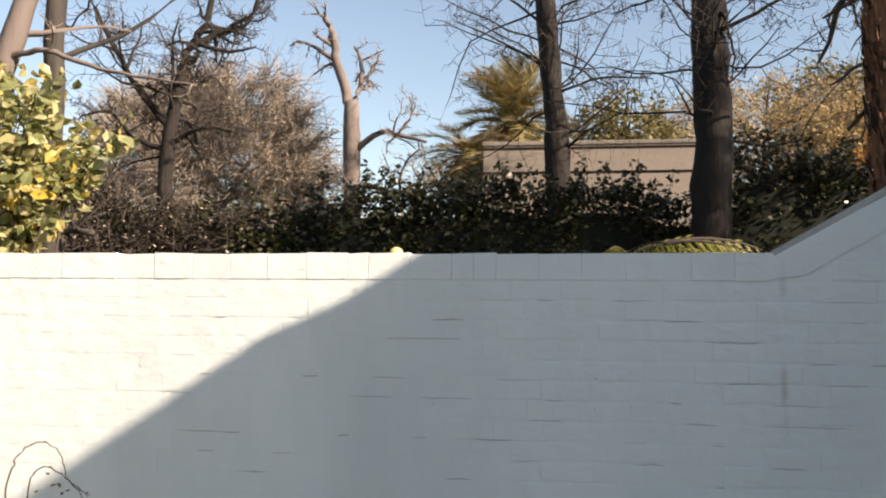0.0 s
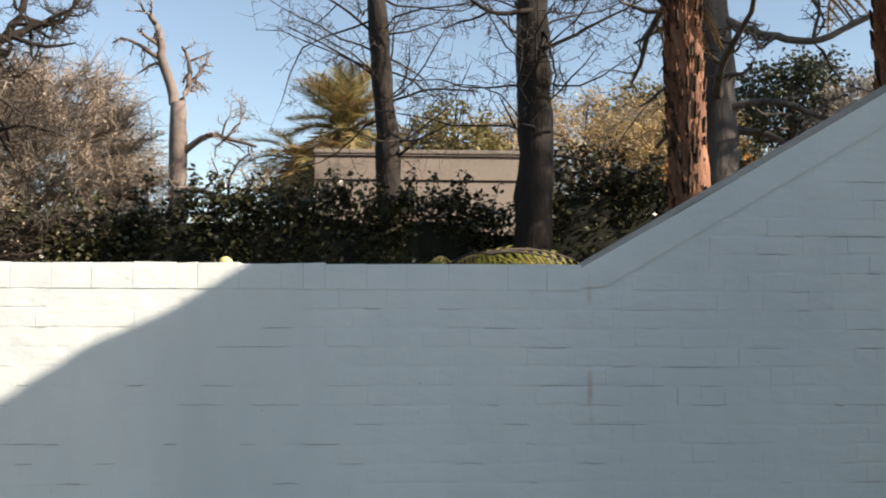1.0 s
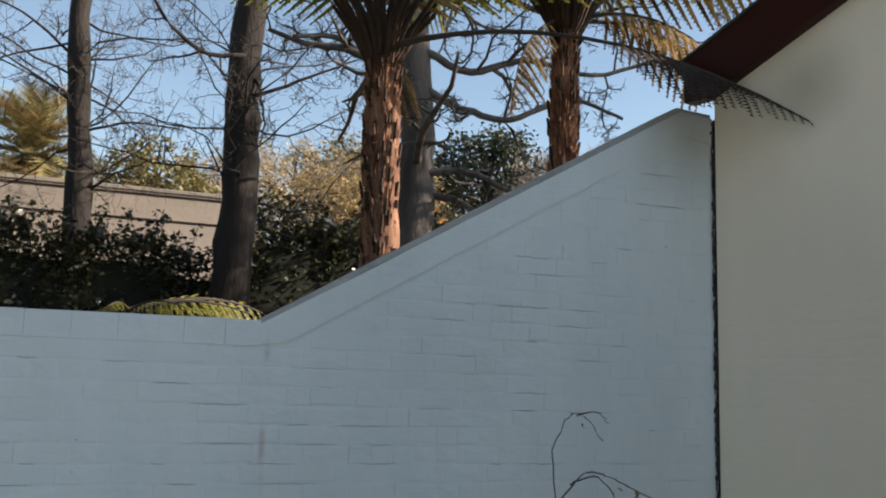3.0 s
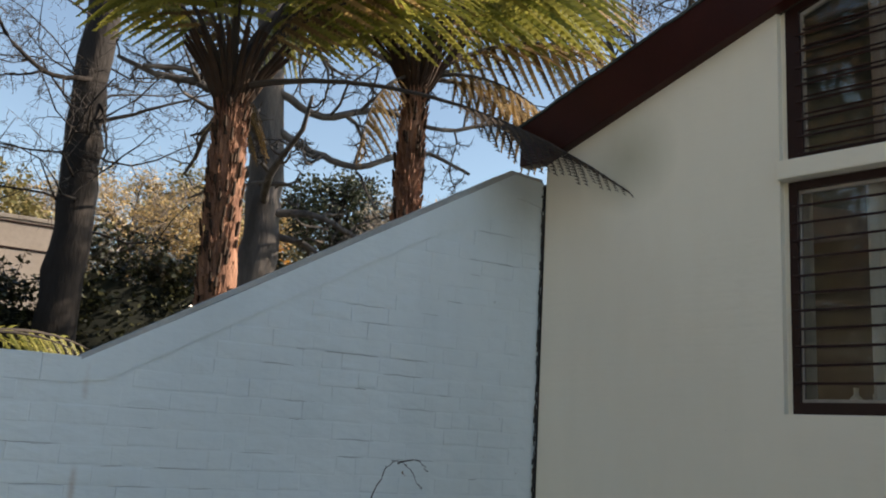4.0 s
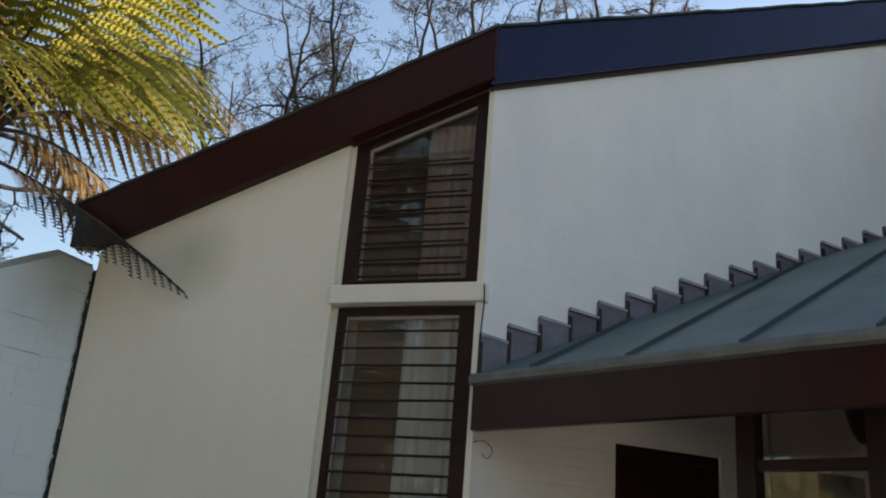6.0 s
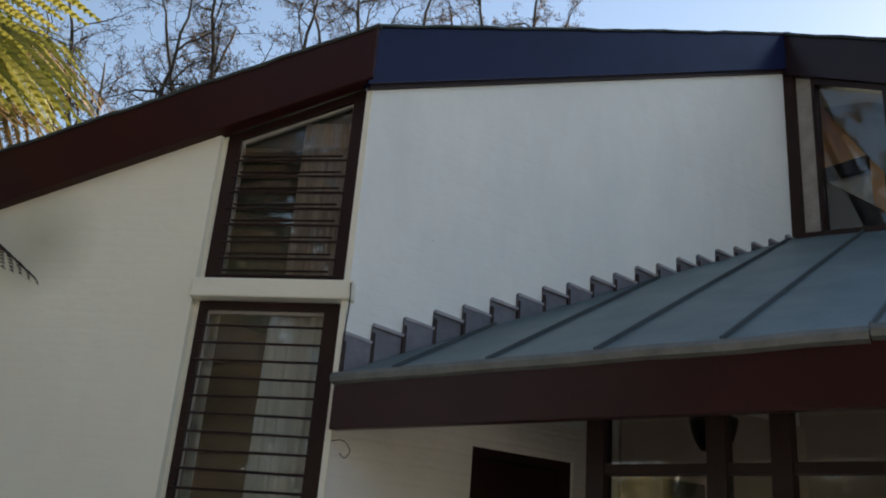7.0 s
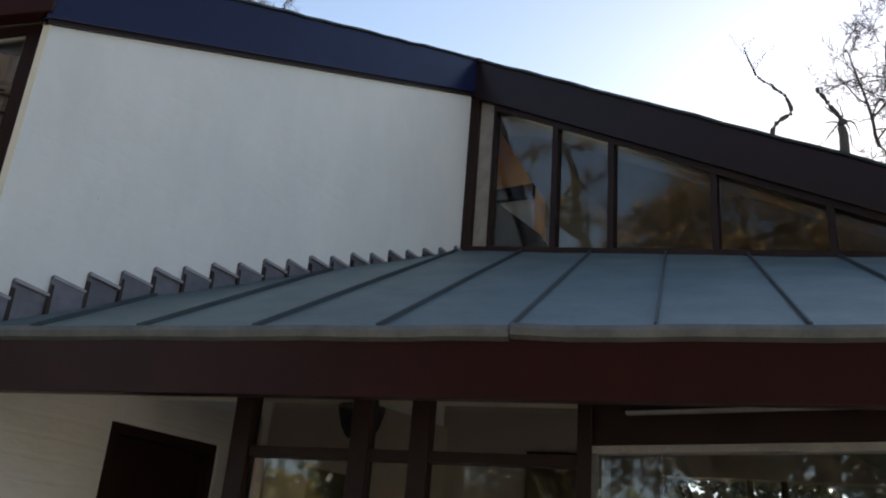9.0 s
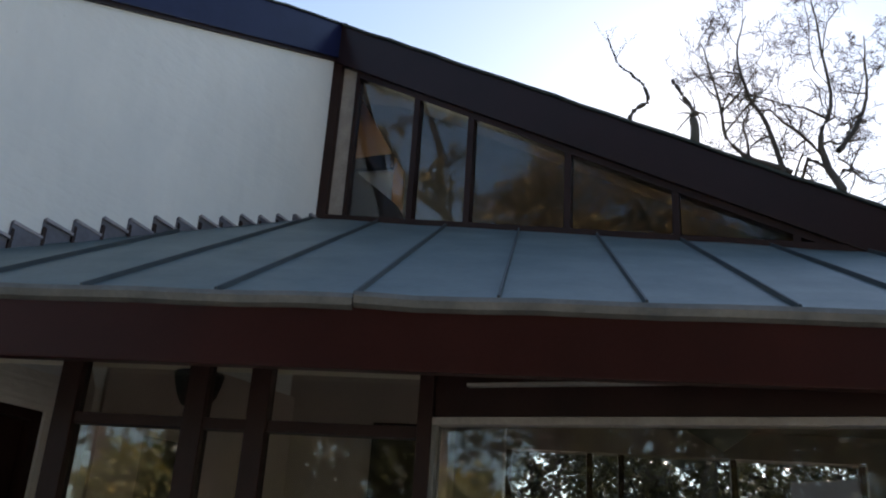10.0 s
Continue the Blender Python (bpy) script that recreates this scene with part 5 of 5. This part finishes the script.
# low fern showing over the wall
small = thing("fern", "bright green fern arching just above the garden wall", "fern", at=(0.45, 5.75, 0))
st = Soup()
LOW_X = 0.22
st.tube([V(LOW_X, 6.35, 0), V(LOW_X + 0.02, 6.35, 1.0), V(LOW_X, 6.33, 2.04)], [0.07, 0.06, 0.05], 10)
smooth(part("trunk", st.data(), FIBRE, small))
LOW = frond_mesh("frond", 1.25, 13, 0.3, 1.0, FERN, rng, angle=0.6, hang=0.5, stalk=0.06, full=0.05)
for x, h, tl, rl, sz in ((0.0, 0.03, 0.3, 0.8, 0.86), (0.02, -0.3, 0.28, 0.7, 0.7), (0.05, 0.25, 0.22, 0.4, 0.8), (0.0, 3.0, 0.3, -0.6, 0.2), (0.0, -1.0, 0.3, 0.4, 0.5), (0.0, -2.0, 0.35, 0, 0.3)):
    place_frond(small, LOW, V(LOW_X + x, 6.31, 2.06), h, tl, rl, sz)
settle(small)


def palm_frond(length, rng, mat, droop):
    s = Soup()
    spine = [V(length * t * (1 - 0.1 * droop * t), 0, length * (0.25 * t - droop * t * t * 0.55)) for t in [i / 12 for i in range(13)]]
    s.tube(spine, [lerp(0.03, 0.006, i / 12) for i in range(13)], 4)
    for k in range(26):
        t = 0.14 + 0.86 * (k + 0.5) / 26
        i = min(int(t * 12), 11)
        p, d = spine[i].lerp(spine[i + 1], t * 12 - i), (spine[i + 1] - spine[i]).normalized()
        L = 0.42 * math.sin(math.pi * (0.15 + 0.8 * (1 - t))) + 0.06
        for side in (-1, 1):
            w = (V(0, side, 0) * 0.75 + d * 0.75 + V(0, 0, 0.25 - 0.5 * rng.random())).normalized()
            b = len(s.v)
            s.v += [p - d * 0.03, p + d * 0.03, p + w * L * 1.15]
            s.f.append((b, b + 1, b + 2))
    me = bpy.data.meshes.new("frond")
    me.from_pydata([tuple(v) for v in s.v], [], s.f)
    me.materials.append(mat)
    me.update()
    return me


palm = thing("palm_tree", "date palm with dusty green and straw-coloured fronds", "palm", at=(-1.75, 23.9, 0))
st = Soup()
st.tube([V(-1.75, 23.9, 0), V(-1.75, 23.9, 4), V(-1.75, 23.9, 6.9)], [0.4, 0.36, 0.45], 14)
smooth(part("trunk", st.data(), BARK, palm))
PF = [palm_frond(1.8, rng, PALM, 0.6), palm_frond(1.75, rng, PALM, 1.0), palm_frond(1.6, rng, PALM_DRY, 1.3)]
for i in range(86):
    h = 2.399963 * i
    t = i / 86
    place_frond(palm, PF[2] if t < 0.2 or i % 5 == 0 else PF[1] if t < 0.6 else PF[0], V(-1.75, 23.9, 6.75 + 0.3 * t), h, lerp(-0.6, 1.35, t), 0, rng.uniform(0.85, 1.15))
settle(palm)
palm2 = thing("palm_tree", "small drooping palm with straw-coloured fronds", "palm", at=(-2.9, 23.0, 0))
st = Soup()
st.tube([V(-2.9, 23.0, 0), V(-2.88, 23.0, 3), V(-2.85, 23.0, 5.9)], [0.3, 0.26, 0.3], 12)
smooth(part("trunk", st.data(), BARK, palm2))
for i in range(44):
    place_frond(palm2, PF[2] if i % 3 == 0 else PF[1], V(-2.85, 23.0, 5.95), 2.399963 * i, lerp(-0.8, 0.9, i / 44), 0, rng.uniform(0.75, 0.95))
settle(palm2)

# ---- trees on the court's open side ----
leafy_tree("broad tree with brown winter leaves", (-12.5, 0.6, 0), (-12.3, 0.6, 9.4), (3.0, 3.4, 5.0), 420, 70, 0.6, 0.15, RUSSET, 61, 0.3, BARK, 500)
leafy_tree("broad tree with brown winter leaves", (-12.0, -4.5, 0), (-12.3, -4.2, 8.4), (2.8, 3.6, 5.0), 420, 70, 0.6, 0.15, RUSSET, 62, 0.3, BARK, 400)
leafy_tree("broad tree with brown winter leaves", (-13.6, 4.2, 0), (-13.6, 4.2, 8.0), (2.6, 3.0, 6.0), 400, 70, 0.6, 0.15, RUSSET, 66, 0.3, BARK)
# two evergreens out of view, added to darken what glass and gloss mirror
leafy_tree("unseen dark evergreen added to darken the reflections", (-14.5, 9.5, 0), (-14.5, 8.6, 7.5), (3, 4.4, 6.0), 420, 34, 0.6, 0.3, HEDGE, 63, 0.3)
leafy_tree("unseen dark evergreen added to darken the reflections", (-13.5, -10.0, 0), (-13.4, -10.8, 4.2), (3, 3.0, 3.8), 240, 24, 0.6, 0.25, HEDGE, 64, 0.3)
leafy_tree("tall tree with golden-brown winter leaves", (-10.4, 8.2, 0), (-8.7, 9.4, 10.9), (3.2, 3.6, 2.9), 460, 60, 0.6, 0.17, GOLD, 67, 0.3, BARK, 900)
bare_tree("tall bare oak across the court", [V(-9.9, 12.6, 0), V(-9.9, 12.6, 6), V(-8.4, 12.8, 9), V(-6.6, 12.8, 11.2)], 0.4, 0.22, [
    ([V(-6.8, 12.8, 11), V(-5.8, 12.8, 12.4), V(-5.6, 12.9, 14.2), V(-5.0, 13.2, 15.8)], 0.2, 0.05), ([V(-6.0, 12.8, 12.1), V(-5.0, 13.3, 12.8), V(-4.2, 14.0, 14.6)], 0.15, 0.04),
    ([V(-6.8, 12.8, 11), V(-5.6, 13.0, 11.4), V(-4.6, 13.4, 11.9)], 0.14, 0.03)], 65, 7, 3, 0.7, 0.3, BARK, TWIG, 0.6, 0.012, foliage=(GOLD, 2, 0.15, 0.1), shrink=0.4)

# unseen screen, added to block bright sky from the panes' reflections
screen = thing("hedge", "unseen evergreen screen added to darken the window reflections", "hedge", at=(-11, -2, 0))
cents = [V(-10.8 + rng.uniform(-0.5, 0.7), rng.uniform(-15, 12), rng.uniform(0.25, 1) ** 0.7 * (5.0 + 1.0 * math.sin(k * 0.7))) for k in range(760)]
part("foliage", leaves_at(cents, 40, 0.5, 0.23, rng).data(), HEDGE, screen)
settle(screen)
for k, (x, y) in enumerate(((15.6, -1.6), (15.4, -3.4), (15.0, -5.2), (14.4, -6.8), (13.8, -8.4), (17.5, -2.5), (17.2, -5.4), (16.6, -8.0))):
    leafy_tree("dark evergreen shrub in the garden behind the house", (x, y, 0), (x, y, 2.9), (0.9, 1.35, 2.7), 190, 34, 0.32, 0.13, HEDGE, 300 + k, 0.14, BARK, 200, TWIG, "shrubs behind the house")

# ---- briars in front of the wall ----
rng = random.Random(77)


def briar(stems, leaves, label):
    vine = thing("briar", label, "climbing plant", at=(stems[0][0].x, stems[0][0].y, 0))
    s, lv = Soup(), []
    for keys in stems:
        q = bend(keys, 7, rng, 0.004)
        s.tube(q, [lerp(0.0045, 0.0018, i / (len(q) - 1)) for i in range(len(q))], 5)
        for p in q[6::3]:
            b = len(s.v)
            s.v += [p, p + V(rng.gauss(0, 0.008), rng.gauss(0, 0.008), 0.012), p + V(0.004, 0, 0.004)]
            s.f.append((b, b + 1, b + 2))
    tagged(part("stem_growth", s.data(), TWIG, vine), kind="stuff")
    part("leaves", leaves_at(leaves, 2, 0.006, 0.03, rng, 1.0, True).data(), RUSSET, vine, "few withered brown leaves")
    return settle(vine)


briar([[V(2.05, 3.8, 0), V(2.05, 3.8, 0.7), V(2.04, 3.79, 1.06), V(2.03, 3.79, 1.35), V(2.09, 3.76, 1.5), V(2.15, 3.73, 1.51), V(2.23, 3.69, 1.4)],
       [V(2.05, 3.8, 1.1), V(2.15, 3.72, 1.25), V(2.25, 3.66, 1.24), V(2.38, 3.58, 1.17), V(2.54, 3.47, 1.1)],
       [V(2.1, 3.76, 1.2), V(2.2, 3.69, 1.24), V(2.28, 3.64, 1.13), V(2.3, 3.63, 1.05)], [V(2.12, 3.74, 1.51), V(2.2, 3.7, 1.53), V(2.25, 3.67, 1.48)]],
      [V(2.15, 3.73, 1.46), V(2.28, 3.64, 1.2), V(2.36, 3.59, 1.17)], "thin leafless briar arching before the white wall")
briar([[V(-2.46, 3.74, 0), V(-2.47, 3.74, 0.5), V(-2.47, 3.74, 0.85), V(-2.44, 3.76, 1.0), V(-2.37, 3.8, 1.06), V(-2.3, 3.84, 1.02), V(-2.26, 3.86, 0.9), V(-2.18, 3.9, 0.83)],
       [V(-2.4, 3.77, 0.4), V(-2.4, 3.77, 0.8), V(-2.36, 3.8, 0.95), V(-2.28, 3.85, 0.92), V(-2.2, 3.9, 0.8)]],
      [V(-2.33, 3.82, 0.93), V(-2.3, 3.84, 0.88), V(-2.36, 3.8, 0.86), V(-2.27, 3.85, 0.85), V(-2.2, 3.9, 0.84)], "thin leafless briar arching before the white wall")

# fallen lemon on the wall
lemon = bmesh.new()
bmesh.ops.create_uvsphere(lemon, u_segments=14, v_segments=10, radius=0.024)
for v in lemon.verts:
    v.co.x *= 1.25 + 0.25 * max(0, abs(v.co.x) - 0.018) / 0.008
lemon.transform(pose(-0.985, 4.56, 1.935, 0, 12, 30))
tagged(smooth(part("lemon", lemon, surface("lemon rind", (0.78, 0.62, 0.25), (0.84, 0.68, 0.32), 0.5, 20, 120, 0.4, 0.002))), "small yellow lemon lying on top of the wall", "fruit")


# ---- brickwork of the garden wall ----
rng = random.Random(101)
JOINT_SHADE = surface("grey joint shade", (0.27, 0.29, 0.3), (0.46, 0.49, 0.5), 0.95, 6, 60, 0.4)
MODULE, COURSE = 0.23, 0.0915


def brick_mesh(w, h, name="brick", rough=0.0016, soft=1.0):
    """A brick's face with worn arrises, its front at y = 0 and its back 3 cm behind."""
    xs, zs, deep = w / 2, h / 2, soft * rng.choice((0.0004, 0.001, 0.002, 0.003))
    l, r = rng.choice((0.0008, 0.0015, 0.006)), rng.choice((0.0008, 0.0015, 0.006))
    lo, hi = rng.uniform(0.002, 0.013), rng.uniform(0.002, 0.013)
    back = [(-xs, 0.03, -zs), (xs, 0.03, -zs), (xs, 0.03, zs), (-xs, 0.03, zs)]
    rim = [(-xs, deep, -zs), (xs, deep, -zs), (xs, deep, zs), (-xs, deep, zs)]
    j = lambda k: rng.uniform(-k, k)
    front = [(-xs + l, j(rough), -zs + lo + j(0.003)), (xs - r, j(rough), -zs + lo + j(0.003)), (xs - r, j(rough), zs - hi + j(0.003)), (-xs + l, j(rough), zs - hi + j(0.003))]
    mid = [(j(0.01), j(rough) - 0.0015 * soft, j(0.012))]
    f = [(8, 9, 12), (9, 10, 12), (10, 11, 12), (11, 8, 12)]
    for k in range(4):
        k2 = (k + 1) % 4
        f += [(k, k2, 4 + k2, 4 + k), (4 + k, 4 + k2, 8 + k2, 8 + k)]
    me = bpy.data.meshes.new(name)
    me.from_pydata(back + rim + front + mid, [], f)
    me.materials.append(WHITE)
    me.update()
    return me


FULL = [brick_mesh(MODULE - 0.001, COURSE - 0.002) for _ in range(24)]
THICK = [brick_mesh(MODULE - 0.001, COURSE - 0.002, "brick", 0.0004, 0.15) for _ in range(12)]
HALF = [brick_mesh(MODULE / 2 - 0.001, COURSE - 0.002) for _ in range(12)]
rest_v, rest_f = [], []


def lay(me, x, z, single):
    calm = 0.2 if x < -0.75 else 1.0
    m = pose(x, 4.4 + rng.gauss(0, 0.0012) * calm, z + rng.gauss(0, 0.0018), rng.gauss(0, 0.35) * calm, rng.gauss(0, 0.7), rng.gauss(0, 0.04) * calm)
    if single:
        ob = new("brick", me)
        ob.parent = garden_wall
        ob.matrix_basis = m
    else:
        b = len(rest_v)
        rest_v.extend(m @ v.co for v in me.vertices)
        rest_f.extend(tuple(b + i for i in p.vertices) for p in me.polygons)


TOP = 1.788
for k in range(-15, 22):
    z = TOP - COURSE * (k + 0.5)
    if z < 0.25:
        continue
    x = -9.0 + rng.uniform(0, MODULE)
    while x < WALL_R - 0.02:
        header = rng.random() < 0.28 and x > -0.75
        x1 = x + (MODULE / 2 if header else MODULE)
        limit = wall_top(x) - (0.125 if x < KX else 0.145)
        if x1 > WALL_R - 0.03:
            if WALL_R - 0.03 - x > MODULE / 2 and z + COURSE / 2 < limit:
                lay(HALF[k % 3], x + MODULE / 4, z, True)
            break
        if z + COURSE / 2 < limit + 0.012:
            lay(HALF[rng.randrange(12)] if header and x > -0.75 else THICK[rng.randrange(12)] if x < -0.75 else FULL[rng.randrange(24)], (x + x1) / 2, z, x > 0.85 and z > 0.95)
        x = x1
part("brickwork", (rest_v, rest_f), WHITE, garden_wall)["kind"] = "stuff"

# grey strips that paint shade under the bricks, along some bed joints
shade_strip = Soup()
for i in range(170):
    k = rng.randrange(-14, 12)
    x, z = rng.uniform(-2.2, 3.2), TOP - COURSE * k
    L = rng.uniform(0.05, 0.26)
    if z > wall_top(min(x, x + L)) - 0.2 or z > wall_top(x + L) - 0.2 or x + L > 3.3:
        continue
    n, b, tall = 6, len(shade_strip.v), rng.uniform(0.0008, 0.0024)
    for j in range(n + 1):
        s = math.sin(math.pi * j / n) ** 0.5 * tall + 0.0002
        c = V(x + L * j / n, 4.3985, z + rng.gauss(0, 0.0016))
        shade_strip.v += [c - V(0, 0, s), c + V(0, -0.0012, 0), c + V(0, 0, s)]
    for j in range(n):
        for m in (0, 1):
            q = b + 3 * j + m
            shade_strip.f.append((q, q + 3, q + 4, q + 1))
part("shade_strips", shade_strip.data(), JOINT_SHADE, garden_wall, "grey strips painting shade along the bed joints")["kind"] = "stuff"

# brick-on-edge coping of the level part
x = -7.4
while x < KX - 0.02:
    w = min(rng.choice((0.105, 0.19, 0.195, 0.2, 0.29)), KX - x)
    bm = bmesh.new()
    h = 0.125 + rng.uniform(-0.003, 0.004)
    prism(G, [(x + 0.0005, TOP + 0.002), (x + w - 0.0005, TOP + 0.002), (x + w - 0.0005, TOP + h + rng.gauss(0, 0.002)), (x + 0.0005, TOP + h + rng.gauss(0, 0.002))], -0.225, 0.003 + rng.gauss(0, 0.0006), bm, 0.003)
    part("coping_brick", bm, WHITE, garden_wall)
    x += w
# ragged mortar along the joint with the house
jag = Soup()
for i in range(120):
    z = 3.24 - i * 0.027
    r = rng.uniform(0.008, 0.02) * (1.5 if rng.random() < 0.1 else 1)
    b = len(jag.v)
    c = V(3.394 + rng.gauss(0, 0.003), 4.394, z)
    jag.v += [c + V(-r * 0.7, 0, -0.016), c + V(r, 0.01, -0.016), c + V(r, 0.01, 0.016), c + V(-r * rng.uniform(0.3, 0.8), 0, 0.016), c + V(0, -0.006, 0)]
    jag.f += [(b, b + 1, b + 4), (b + 1, b + 2, b + 4), (b + 2, b + 3, b + 4), (b + 3, b, b + 4)]
part("ragged_joint", jag.data(), CRACK, garden_wall, "dark crumbling mortar joint")["kind"] = "stuff"

# ---- small fittings ----
def wire(name, keys, r, label):
    w = Soup()
    q = bend([Vector(k) for k in keys], 6, rng)
    w.tube(q, [r] * len(q), 6)
    return tagged(part(name, w.data(), FRAME), label, "cable")


wire("cable", [P.at(1.975, 2.34, 0.012), P.at(2.03, 2.35, 0.016), P.at(2.07, 2.31, 0.02), P.at(2.05, 2.27, 0.014), P.at(2.02, 2.29, 0.012)], 0.0022, "short curled wire end on the porch wall")
wire("cable", [C.at(-1.05, 3.11, 0.045), C.at(-1.045, 3.02, 0.045), C.at(-1.06, 2.92, 0.012), C.at(-1.066, 2.75, 0.008)], 0.004, "dark cable running down from the window ledge")
lamp = thing("hanging_lamp", "dark bowl-shaped lamp hanging behind the glazed front", "lamp", at=Face(101.3, 4.21).at(-1.235, 2.35))
mid = Face(101.3, 4.21).at(-1.235, 0)
bowl, cord = Soup(), Soup()
bowl.tube([mid + V(0, 0, z) for z in (2.375, 2.385, 2.43, 2.48, 2.52)], [0.02, 0.06, 0.085, 0.1, 0.108], 18)
cord.tube([mid + V(0, 0, 2.5), mid + V(0.004, 0, 2.6), mid + V(0, 0, 2.75)], [0.006] * 3, 6)
smooth(part("bowl", bowl.data(), CRACK, lamp))
part("cord", cord.data(), CRACK, lamp)
settle(lamp)
# flat near-black panel paints the darkness of the inner doorway
doorway_panel = part("doorway_panel", bar(P, 4.02, 4.36, 0.0, 2.43, 0.004, 0.03), CRACK, house, "near-black panel painting a shaded doorway inside the glazed room")
